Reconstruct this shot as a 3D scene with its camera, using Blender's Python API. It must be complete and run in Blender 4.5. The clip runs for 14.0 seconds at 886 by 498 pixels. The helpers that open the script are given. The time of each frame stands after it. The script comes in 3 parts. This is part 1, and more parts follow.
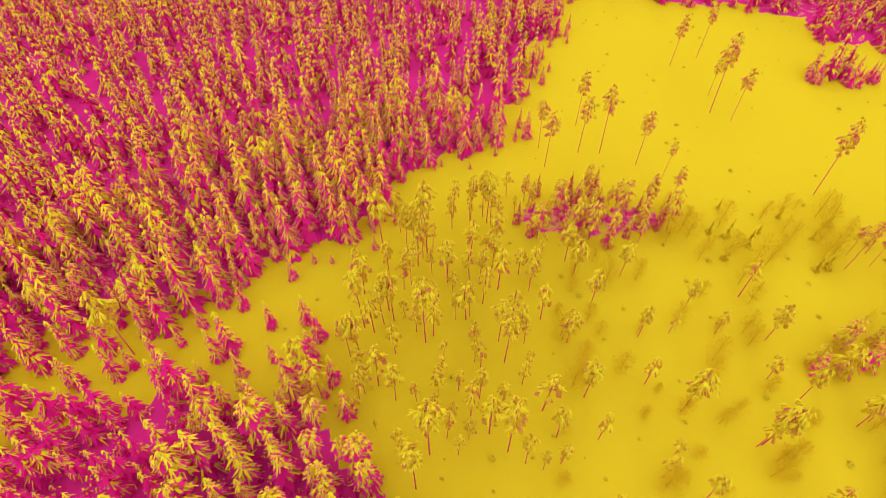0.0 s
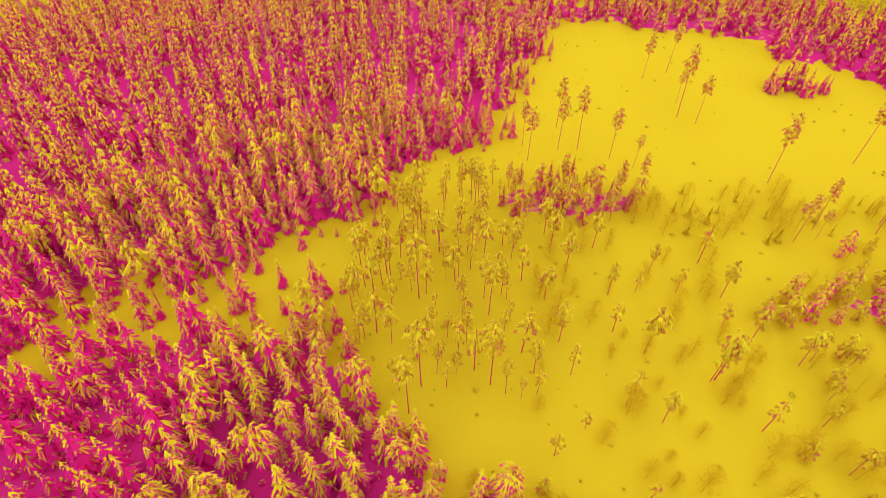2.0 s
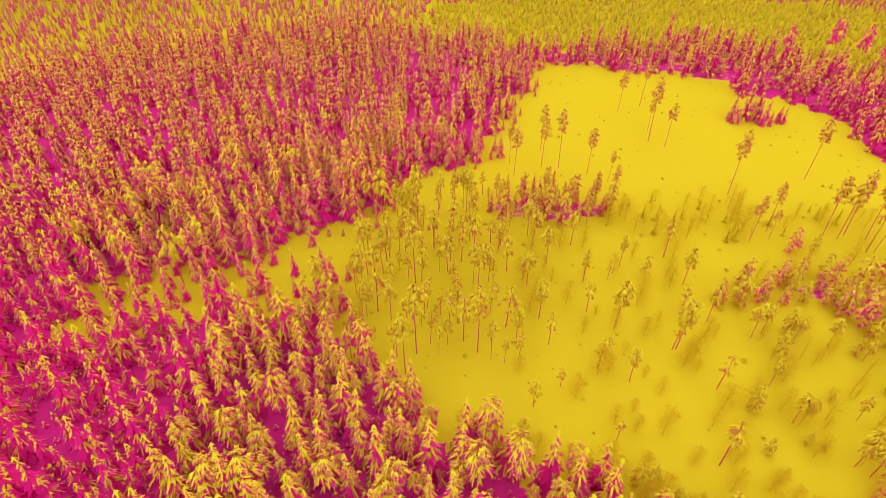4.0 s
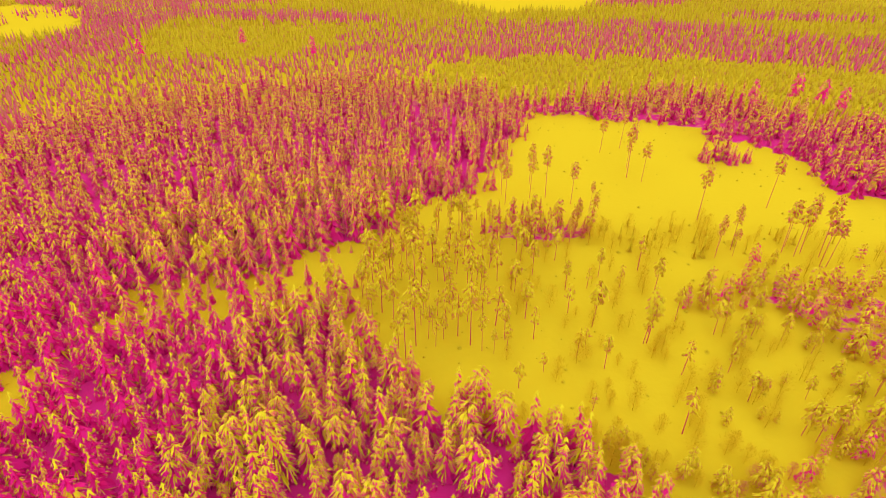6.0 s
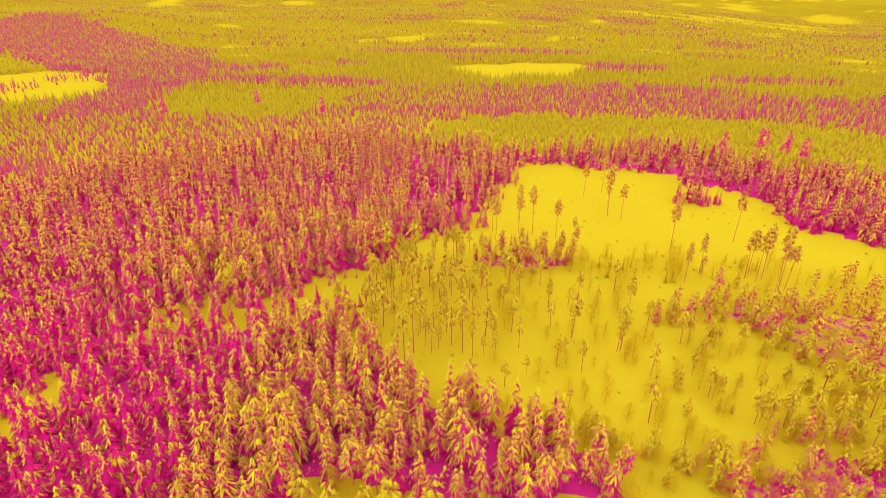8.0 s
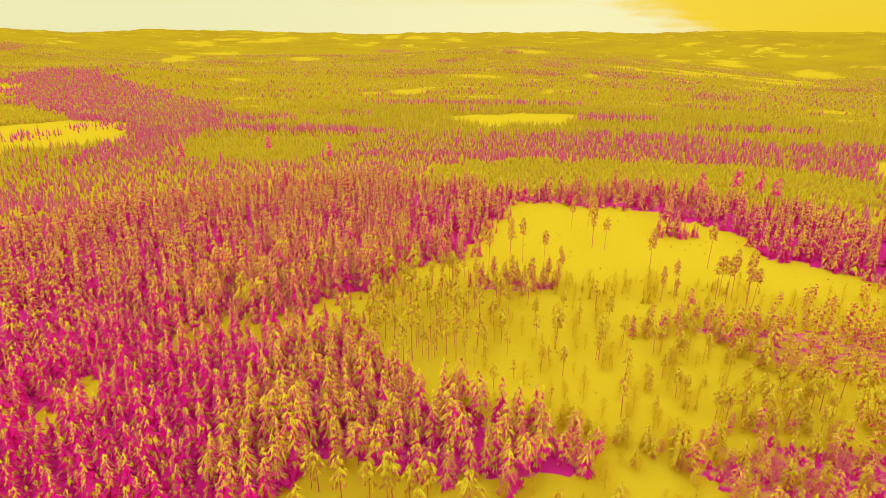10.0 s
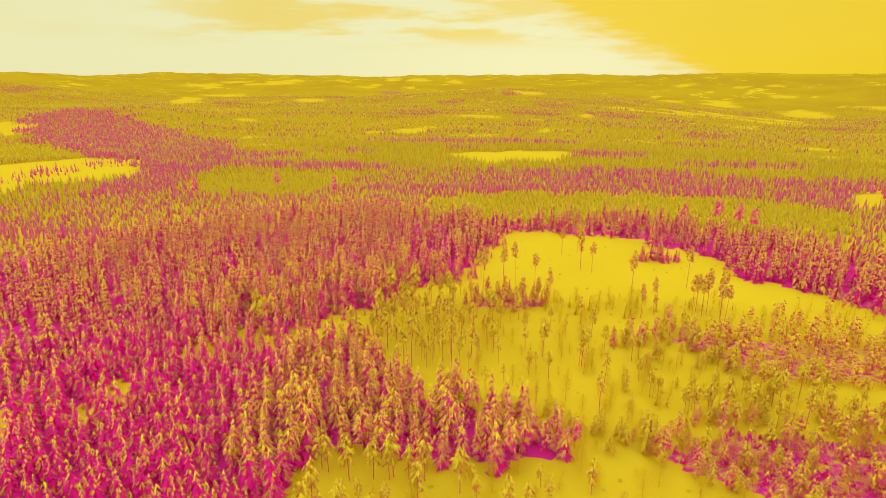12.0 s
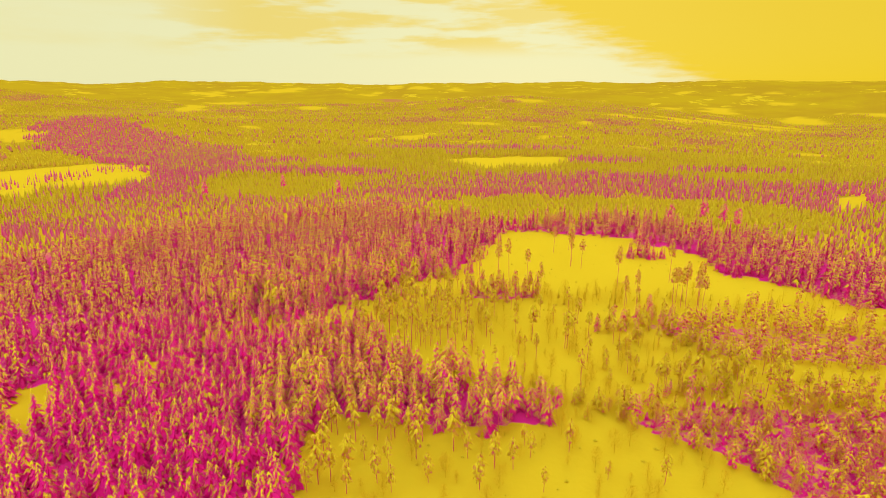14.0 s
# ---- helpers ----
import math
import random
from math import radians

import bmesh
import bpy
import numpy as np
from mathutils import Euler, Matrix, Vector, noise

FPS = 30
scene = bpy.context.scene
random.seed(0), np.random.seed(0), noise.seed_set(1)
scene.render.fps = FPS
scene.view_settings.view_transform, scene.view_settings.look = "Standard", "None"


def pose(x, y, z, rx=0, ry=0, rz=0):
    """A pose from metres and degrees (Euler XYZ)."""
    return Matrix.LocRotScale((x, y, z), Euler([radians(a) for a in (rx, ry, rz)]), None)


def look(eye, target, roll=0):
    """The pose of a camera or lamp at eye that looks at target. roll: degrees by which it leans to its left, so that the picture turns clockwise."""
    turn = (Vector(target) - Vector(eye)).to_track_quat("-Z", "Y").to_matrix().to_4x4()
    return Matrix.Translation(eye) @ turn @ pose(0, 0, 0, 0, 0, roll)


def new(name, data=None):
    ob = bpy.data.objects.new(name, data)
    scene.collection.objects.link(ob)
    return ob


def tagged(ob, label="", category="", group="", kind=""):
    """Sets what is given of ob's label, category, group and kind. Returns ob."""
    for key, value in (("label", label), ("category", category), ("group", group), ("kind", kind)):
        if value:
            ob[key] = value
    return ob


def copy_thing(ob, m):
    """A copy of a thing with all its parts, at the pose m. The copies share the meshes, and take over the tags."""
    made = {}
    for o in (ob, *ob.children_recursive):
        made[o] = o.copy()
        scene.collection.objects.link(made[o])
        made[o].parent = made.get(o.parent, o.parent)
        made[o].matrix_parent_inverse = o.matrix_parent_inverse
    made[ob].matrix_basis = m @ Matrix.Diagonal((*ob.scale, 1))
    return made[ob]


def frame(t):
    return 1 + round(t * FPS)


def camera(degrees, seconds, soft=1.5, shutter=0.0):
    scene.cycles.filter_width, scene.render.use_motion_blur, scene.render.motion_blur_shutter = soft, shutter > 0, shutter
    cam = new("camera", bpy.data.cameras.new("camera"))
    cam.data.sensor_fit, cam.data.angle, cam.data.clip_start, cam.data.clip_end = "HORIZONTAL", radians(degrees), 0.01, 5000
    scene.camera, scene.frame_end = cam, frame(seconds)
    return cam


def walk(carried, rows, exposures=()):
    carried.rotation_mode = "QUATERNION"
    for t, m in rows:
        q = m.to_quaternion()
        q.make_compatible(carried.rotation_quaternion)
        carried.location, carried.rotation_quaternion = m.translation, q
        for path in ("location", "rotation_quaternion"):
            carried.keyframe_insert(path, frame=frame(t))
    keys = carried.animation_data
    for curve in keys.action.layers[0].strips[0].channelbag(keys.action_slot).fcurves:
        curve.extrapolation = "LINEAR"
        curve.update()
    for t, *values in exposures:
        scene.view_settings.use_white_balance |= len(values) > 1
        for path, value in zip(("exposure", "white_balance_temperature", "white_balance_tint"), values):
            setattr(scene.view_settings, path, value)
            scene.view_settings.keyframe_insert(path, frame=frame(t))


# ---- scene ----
cam = camera(78.1, 14.0, 0.9)
METRES, EYE, TILT, LEAN, TURN = 156.0, 98.0, -1.0, 2.0, 0.0
ROWS = [
    (0.0, 0.0, 0.0, 0.0, 2.11, -48.21, -1.89),
    (0.5, 0.0036, -0.0371, -0.0012, 2.17, -47.07, -1.95),
    (1.0, 0.0087, -0.0735, -0.0019, 2.17, -45.97, -1.93),
    (1.5, 0.0134, -0.1107, -0.0032, 2.21, -44.81, -1.96),
    (2.0, 0.0181, -0.1474, -0.0036, 2.2, -43.73, -1.98),
    (2.5, 0.0232, -0.1849, -0.0045, 2.16, -42.48, -1.96),
    (3.0, 0.0274, -0.2225, -0.0053, 2.21, -41.02, -2.01),
    (5.5, 0.0443, -0.4082, -0.0115, 2.35, -33.12, -2.04),
    (6.0, 0.0477, -0.4445, -0.0119, 2.42, -31.56, -2.08),
    (6.5, 0.0516, -0.479, -0.0129, 2.43, -30.08, -2.02),
    (7.0, 0.0557, -0.5177, -0.0137, 2.46, -28.39, -2.01),
    (7.5, 0.0602, -0.5523, -0.0142, 2.46, -26.91, -2.01),
    (8.0, 0.0651, -0.591, -0.0153, 2.48, -25.24, -2.02),
    (10.5, 0.0864, -0.7677, -0.0182, 2.64, -18.88, -2.03),
    (11.0, 0.0906, -0.8033, -0.019, 2.63, -17.54, -1.99),
    (11.5, 0.0943, -0.8348, -0.0197, 2.65, -16.68, -1.98),
    (12.0, 0.0983, -0.8682, -0.0206, 2.69, -16.2, -1.94),
    (12.5, 0.1021, -0.8995, -0.0212, 2.72, -16.02, -1.9),
    (13.0, 0.1064, -0.9325, -0.0215, 2.76, -15.85, -1.88),
    (13.5, 0.1105, -0.9617, -0.0217, 2.8, -15.64, -1.89),
    (14.0, 0.1151, -0.9929, -0.0221, 2.84, -15.45, -1.86),
]
walk(cam, [(t, pose(0, 0, EYE, TILT, LEAN, TURN) @ pose(METRES * x, METRES * y, METRES * z, 90 + pitch, roll, yaw)) for t, x, y, z, yaw, pitch, roll in ROWS], [(0.0, 0.2), (5.0, 0.21), (7.5, 0.28), (10.5, 0.17), (14.0, 0.16)])

# ---- light: an overcast winter sky, brightest low ahead ----
world = bpy.data.worlds.new("winter_sky")
scene.world = world
world.use_nodes = True
wt = world.node_tree
wt.nodes.clear()


def node(tree, kind, **inputs):
    n = tree.nodes.new(kind)
    for key, value in inputs.items():
        n.inputs[key.replace("_", " ")].default_value = value
    return n


def maths(tree, op, a, b=None, c=None):
    n = tree.nodes.new("ShaderNodeMath")
    n.operation = op
    for i, v in enumerate((a, b, c)):
        if v is None:
            continue
        if isinstance(v, (int, float)):
            n.inputs[i].default_value = v
        else:
            tree.links.new(v, n.inputs[i])
    return n.outputs[0]


def smooth(tree, v, lo, hi, a=0.0, b=1.0):
    n = tree.nodes.new("ShaderNodeMapRange")
    n.interpolation_type = "SMOOTHSTEP"
    tree.links.new(v, n.inputs["Value"])
    for key, val in (("From Min", lo), ("From Max", hi), ("To Min", a), ("To Max", b)):
        n.inputs[key].default_value = val
    return n.outputs["Result"]


def mixed(tree, fac, a, b):
    n = tree.nodes.new("ShaderNodeMix")
    n.data_type = "RGBA"
    for v, i in ((fac, 0), (a, 6), (b, 7)):
        if isinstance(v, (int, float)):
            n.inputs[i].default_value = v
        elif isinstance(v, tuple):
            n.inputs[i].default_value = (*v, 1)
        else:
            tree.links.new(v, n.inputs[i])
    return n.outputs[2]


def noise_of(tree, vec, scale, detail=3.0, rough=0.5):
    n = tree.nodes.new("ShaderNodeTexNoise")
    n.inputs["Scale"].default_value, n.inputs["Detail"].default_value, n.inputs["Roughness"].default_value = scale, detail, rough
    if vec is not None:
        tree.links.new(vec, n.inputs["Vector"])
    return n.outputs["Fac"]


coord = wt.nodes.new("ShaderNodeTexCoord")
parts = wt.nodes.new("ShaderNodeSeparateXYZ")
wt.links.new(coord.outputs["Generated"], parts.inputs[0])
dx, dy, dz = parts.outputs
azimuth = maths(wt, "ARCTAN2", dx, dy)
height = maths(wt, "ARCSINE", dz)
band = wt.nodes.new("ShaderNodeCombineXYZ")
wt.links.new(maths(wt, "MULTIPLY", azimuth, 2.2), band.inputs[0])
wt.links.new(maths(wt, "MULTIPLY", height, 15.0), band.inputs[1])
streaks = noise_of(wt, band.outputs[0], 1.6, 5.0, 0.55)
fine = noise_of(wt, band.outputs[0], 6.0, 4.0, 0.6)
# the dark bank to the right thins towards the bright gap
bank = smooth(wt, maths(wt, "ADD", maths(wt, "ADD", azimuth, maths(wt, "MULTIPLY", height, 2.2)), maths(wt, "MULTIPLY", maths(wt, "SUBTRACT", fine, 0.5), 0.2)), 0.31, 0.45)
high = smooth(wt, maths(wt, "ADD", height, maths(wt, "MULTIPLY", maths(wt, "SUBTRACT", streaks, 0.5), 0.35)), 0.06, 0.26)
wisps = maths(wt, "MULTIPLY", smooth(wt, streaks, 0.43, 0.55), maths(wt, "MULTIPLY", smooth(wt, azimuth, -0.6, -0.35), smooth(wt, height, 0.045, 0.08)))
cloud = maths(wt, "MAXIMUM", bank, maths(wt, "MAXIMUM", maths(wt, "MULTIPLY", wisps, 0.65), maths(wt, "MULTIPLY", high, 0.35)))
CREAM, AMBER = (0.73, 0.71, 0.40), (0.74, 0.52, 0.008)
clouds = mixed(wt, cloud, CREAM, AMBER)
# plain overcast overhead and behind
plain = maths(wt, "MAXIMUM", smooth(wt, height, 0.3, 0.8), smooth(wt, dy, 0.35, -0.45))
overhead = mixed(wt, plain, clouds, (1.22, 1.24, 1.24))
sky = wt.nodes.new("ShaderNodeTexSky")
sky.sky_type = "NISHITA"
sky.sun_disc = False
sky.sun_elevation, sky.sun_rotation = radians(24), radians(8)
back_a = node(wt, "ShaderNodeBackground", Strength=1.0)
wt.links.new(overhead, back_a.inputs["Color"])
back_b = node(wt, "ShaderNodeBackground", Strength=0.003)
wt.links.new(sky.outputs[0], back_b.inputs["Color"])
both = wt.nodes.new("ShaderNodeAddShader")
wt.links.new(back_a.outputs[0], both.inputs[0])
wt.links.new(back_b.outputs[0], both.inputs[1])
world_out = wt.nodes.new("ShaderNodeOutputWorld")
wt.links.new(both.outputs[0], world_out.inputs[0])

sun = new("sun", bpy.data.lights.new("sun", "SUN"))
sun.data.energy, sun.data.angle, sun.data.color = 0.5, radians(20), (1.0, 0.95, 0.7)
sun.matrix_world = look((0, 0, 300), (-40, -220, 190))
scene.view_settings.exposure = 0.2


# ---- materials: a false-colour grade turns snow amber and dark needles magenta ----
def material(name, build, rough=0.8, spec=0.2, thin=0.0):
    """thin: the share of light that passes through the needles or the crust of snow."""
    m = bpy.data.materials.new(name)
    m.use_nodes = True
    t = m.node_tree
    bsdf = t.nodes["Principled BSDF"]
    bsdf.inputs["Roughness"].default_value = rough
    bsdf.inputs["Specular IOR Level"].default_value = spec
    colour = build(t, bsdf)
    t.links.new(colour, bsdf.inputs["Base Color"])
    if thin:
        through_light = t.nodes.new("ShaderNodeBsdfTranslucent")
        t.links.new(colour, through_light.inputs["Color"])
        blend = t.nodes.new("ShaderNodeMixShader")
        blend.inputs[0].default_value = thin
        t.links.new(bsdf.outputs[0], blend.inputs[1])
        t.links.new(through_light.outputs[0], blend.inputs[2])
        t.links.new(blend.outputs[0], t.nodes["Material Output"].inputs[0])
    return m


def position(t):
    return t.nodes.new("ShaderNodeNewGeometry").outputs["Position"]


def island(t):
    return t.nodes.new("ShaderNodeNewGeometry").outputs["Random Per Island"]


def bumped(t, bsdf, h, strength, distance):
    b = t.nodes.new("ShaderNodeBump")
    b.inputs["Strength"].default_value, b.inputs["Distance"].default_value = strength, distance
    t.links.new(h, b.inputs["Height"])
    t.links.new(b.outputs[0], bsdf.inputs["Normal"])


SNOW, SNOW_DIM = (0.77, 0.63, 0.025), (0.73, 0.575, 0.023)
NEEDLE, NEEDLE_WARM = (0.90, 0.027, 0.39), (0.90, 0.042, 0.36)


def snow_load(t, bsdf):
    return mixed(t, smooth(t, island(t), 0.0, 1.0, 0.0, 0.8), SNOW, SNOW_DIM)


def needles(t, bsdf):
    return mixed(t, smooth(t, island(t), 0.6, 1.0, 0.0, 0.4), NEEDLE, NEEDLE_WARM)


def frosted(t, bsdf):
    return mixed(t, island(t), (0.70, 0.50, 0.019), (0.66, 0.44, 0.022))


def bare_twigs(t, bsdf):
    return mixed(t, island(t), (0.662, 0.339, 0.0462), (0.631, 0.115, 0.169))


def rimed_needles(t, bsdf):
    """Needles furred with rime, bare on some tufts."""
    mottle = maths(t, "ADD", noise_of(t, position(t), 3.5, 4, 0.7), maths(t, "MULTIPLY", island(t), 0.22))
    return mixed(t, smooth(t, mottle, 0.58, 0.74), (0.66, 0.44, 0.02), (0.70, 0.12, 0.16))


def half_rimed(t, bsdf):
    mottle = maths(t, "ADD", noise_of(t, position(t), 3.5, 4, 0.7), maths(t, "MULTIPLY", island(t), 0.3))
    return mixed(t, smooth(t, mottle, 0.5, 0.68), (0.66, 0.42, 0.02), (0.78, 0.05, 0.25))


# browner, weaker needle tones: the haze of distance put into the colour
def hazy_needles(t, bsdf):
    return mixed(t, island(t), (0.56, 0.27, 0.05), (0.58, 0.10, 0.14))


# spruce needles for far stands, haze mixed into their magenta
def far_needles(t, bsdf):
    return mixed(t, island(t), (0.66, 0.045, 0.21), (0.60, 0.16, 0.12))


# snow-crusted needles, their darks muted in colour for distance haze
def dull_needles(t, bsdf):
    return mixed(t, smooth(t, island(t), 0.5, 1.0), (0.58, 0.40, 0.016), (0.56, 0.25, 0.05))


def mid_snow(t, bsdf):
    return mixed(t, island(t), (0.78, 0.65, 0.025), (0.74, 0.60, 0.023))


# tree snow in a duller tone that carries the haze of distance
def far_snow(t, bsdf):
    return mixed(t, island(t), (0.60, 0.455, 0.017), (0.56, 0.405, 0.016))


def deep_needles(t, bsdf):
    return mixed(t, island(t), (0.80, 0.026, 0.33), (0.80, 0.04, 0.30))


def bark(t, bsdf):
    p = position(t)
    return mixed(t, noise_of(t, p, 2.5, 4), (0.58, 0.05, 0.14), (0.70, 0.11, 0.14))


def ground_cover(t, bsdf):
    p = position(t)
    a = t.nodes.new("ShaderNodeAttribute")
    a.attribute_name = "woods"
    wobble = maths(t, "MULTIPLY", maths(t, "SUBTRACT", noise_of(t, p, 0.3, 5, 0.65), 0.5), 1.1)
    floor_shade = smooth(t, maths(t, "ADD", a.outputs["Fac"], wobble), 0.45, 0.63)
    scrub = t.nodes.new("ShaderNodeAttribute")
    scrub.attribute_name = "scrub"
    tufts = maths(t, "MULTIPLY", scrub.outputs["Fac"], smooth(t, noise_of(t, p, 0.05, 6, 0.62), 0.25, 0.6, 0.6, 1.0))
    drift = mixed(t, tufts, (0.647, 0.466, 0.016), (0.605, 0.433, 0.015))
    # under: shade of the dense trees, painted magenta onto the snowy floor
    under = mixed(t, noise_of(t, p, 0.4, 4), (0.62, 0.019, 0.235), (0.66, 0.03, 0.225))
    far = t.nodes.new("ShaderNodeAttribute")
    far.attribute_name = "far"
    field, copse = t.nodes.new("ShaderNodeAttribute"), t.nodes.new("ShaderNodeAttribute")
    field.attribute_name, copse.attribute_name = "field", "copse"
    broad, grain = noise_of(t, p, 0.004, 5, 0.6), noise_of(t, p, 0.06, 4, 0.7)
    # hill: snowy woodland tones, dulled in colour for the haze of distance
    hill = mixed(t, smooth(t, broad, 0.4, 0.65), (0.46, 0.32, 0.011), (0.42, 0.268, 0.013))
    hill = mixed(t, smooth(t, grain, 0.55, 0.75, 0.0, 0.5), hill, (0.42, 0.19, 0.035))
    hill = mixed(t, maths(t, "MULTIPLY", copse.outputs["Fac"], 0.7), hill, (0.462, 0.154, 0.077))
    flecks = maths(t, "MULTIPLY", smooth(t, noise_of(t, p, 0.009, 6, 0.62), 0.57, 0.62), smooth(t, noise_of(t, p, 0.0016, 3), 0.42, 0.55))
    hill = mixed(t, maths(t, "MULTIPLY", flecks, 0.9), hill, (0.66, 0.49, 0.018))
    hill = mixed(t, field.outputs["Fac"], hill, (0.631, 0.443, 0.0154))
    bumped(t, bsdf, noise_of(t, p, 0.5, 5), 0.25, 0.3)
    return mixed(t, far.outputs["Fac"], mixed(t, floor_shade, drift, under), hill)


MAT_SNOW = material("clumped_snow", snow_load, 0.9, 0.02)
MAT_NEEDLE = material("spruce_needles", needles, 0.9, 0.05, 0.5)
MAT_FROST = material("frosted_twigs", frosted, 0.9, 0.05, 0.5)
MAT_TWIG = material("bare_twigs", bare_twigs, 0.9, 0.05, 0.5)
MAT_RIME = material("rimed_needles", rimed_needles, 0.9, 0.05, 0.5)
MAT_HALF = material("half_rimed_needles", half_rimed, 0.9, 0.05, 0.5)
MAT_HAZE = material("air_hazed_needles", hazy_needles, 0.9, 0.05)
MAT_NEEDLE_FAR = material("hazed_spruce_needles", far_needles, 0.9, 0.05)
MAT_DULL = material("snow_crusted_hazed_needles", dull_needles, 0.9, 0.05)
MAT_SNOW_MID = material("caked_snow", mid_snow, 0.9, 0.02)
MAT_SNOW_FAR = material("haze_dulled_snow", far_snow, 0.9, 0.05)
MAT_NEEDLE_DEEP = material("bare_spruce_needles", deep_needles, 0.9, 0.05, 0.5)
MAT_BARK = material("pine_bark", bark, 0.9, 0.05)
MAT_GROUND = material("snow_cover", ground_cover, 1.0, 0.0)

# ---- the plan: open snow among the woods, x to the right and y ahead ----
BOG = [(-42, 75), (-35, 80), (-26, 82), (-21, 86), (-16, 101), (-7, 113), (6, 121), (14, 129), (20, 149), (23, 169), (37, 193), (45, 222), (83, 213), (121, 201),
       (120, 187), (137, 180), (147, 175), (157, 157), (152, 130), (166, 122), (178, 117), (199, 82), (250, 60), (250, 25), (170, 12), (132, 10), (92, 13), (73, 4), (60, -3), (57, -12), (51, -12), (47, -4), (36, 3), (24, 8), (7, 15), (-4, 21), (-9, 29), (-17, 38), (-28, 48), (-30, 65)]
STRIP = [(-92, 52), (-85, 57), (-62, 66), (-42, 75), (-30, 65), (-33, 48), (-56, 46), (-65, 43), (-82, 36)]
GLADE = [(-25, -45), (-28, -19), (-16, -10), (5, -14), (23, -18), (39, -12), (50, -8), (61, -9), (73, -18), (87, -26), (110, -60), (100, -110), (-20, -110)]
RIDE = [(-97, -6), (-102, 10), (-101, 22), (-96, 22), (-95, 10), (-90, -4)]
WEST_GLADE = [(-133, 1), (-116, 3), (-107, -14), (-117, -22), (-129, -12)]
EAST_FIELD = [(348, 352), (384, 362), (345, 300), (322, 306)]
SNOWY_PINES = [(67, 54), (92, 54), (103, 44), (106, 34), (121, 28), (139, 27), (165, 26), (250, 10), (250, 45), (177, 62), (150, 66), (122, 69), (101, 69), (70, 62)]
SPARSE_PINES = [(72, 46), (92, 45), (104, 33), (121, 24), (150, 22), (180, 18), (175, 6), (132, 4), (92, 0), (76, 6)]
BACK_PINES = [(76, 62), (101, 70), (150, 67), (177, 63), (220, 55), (199, 82), (180, 100), (150, 90), (120, 80), (85, 76)]
MIXED_BELT = [(60, -3), (73, 5), (92, 13), (132, 10), (170, 12), (220, 10), (200, -75), (130, -78), (109, -60), (87, -27), (73, -18), (61, -9)]
HEM = [(4, 20), (12, 19), (26, 12), (40, 7), (52, 3), (66, -1), (74, 4), (63, -11), (50, -12), (46, -3), (36, 3), (24, 8), (6, 15)]
EAST_SNOW = [(60, 2), (76, 9), (110, 15), (120, 45), (75, 48), (64, 20)]
THICKET = [(45, 84), (60, 80), (85, 78), (95, 82), (115, 86), (140, 88), (120, 100), (80, 103), (50, 100)]
BOG_EAST = [(22, 16), (50, -2), (72, 6), (75, 45), (70, 75), (45, 80), (20, 85), (14, 40)]
YOUNG = [(-44, 286), (27, 340), (157, 350), (245, 320), (300, 272), (275, 220), (183, 225), (135, 266), (71, 239), (34, 237)]
YOUNG_WEST = [(-239, 332), (-252, 435), (-106, 460), (-88, 367), (-150, 320)]
DARK_BAND = [(-112, 492), (22, 472), (190, 477), (289, 418), (429, 404), (366, 314), (303, 277), (246, 323), (160, 363), (22, 359)]
DARK_HILL = [(-879, 933), (-857, 1020), (-705, 1000), (-556, 877), (-354, 708), (-284, 540), (-255, 330), (-320, 300), (-337, 430), (-399, 543), (-487, 560), (-663, 708)]
WEST_FIELD = [(-560, 488), (-486, 558), (-399, 543), (-337, 430), (-367, 393), (-414, 375), (-402, 330), (-480, 290), (-620, 380)]
MID_FIELD = [(-24, 612), (8, 640), (52, 634), (84, 662), (150, 650), (168, 622), (138, 585), (122, 548), (74, 556), (40, 532), (14, 566)]
# far fields and dark copses: bearing in degrees and distance from the last eye, half widths of both
FIELDS = [(-26.8, 2469, 1.6, 230), (-22.8, 2908, 2.3, 77), (-25.2, 3467, 1.4, 188), (-18.0, 3725, 1.7, 170), (-22.2, 3747, 1.4, 57), (-12.6, 3726, 0.7, 97), (-10.1, 3383, 1.1, 93), (-5.0, 3607, 1.0, 139), (-1.3, 3550, 0.8, 143), (-5.4, 1114, 2.0, 51), (-9.4, 1090, 0.9, 25),
          (0.1, 1473, 2.3, 54), (7.7, 1095, 1.0, 42), (6.7, 1365, 1.0, 53), (11.7, 1567, 0.9, 41), (-21.6, 1307, 0.8, 25), (6.2, 2240, 1.4, 65), (23.3, 2889, 1.4, 152), (24.9, 2097, 6.2, 186), (30.0, 2712, 2.0, 134), (15.0, 1934, 1.7, 104), (28.1, 3291, 0.9, 36)]
MORE_FIELDS = [(27.5, 3657, 0.7, 44), (24.9, 3574, 0.6, 45), (-35.1, 3233, 0.7, 57), (33.1, 2966, 1.4, 29), (35.3, 2958, 1.1, 36), (-40.2, 1308, 2.4, 94), (-19.6, 3617, 1.7, 68), (-15.4, 2301, 1.7, 66), (18.2, 1880, 2.8, 101), (20.2, 3598, 0.7, 53), (30.8, 1041, 1.7, 36),
               (-7.5, 3785, 0.7, 159), (19.0, 2839, 0.9, 117), (36.3, 649, 1.4, 45)]
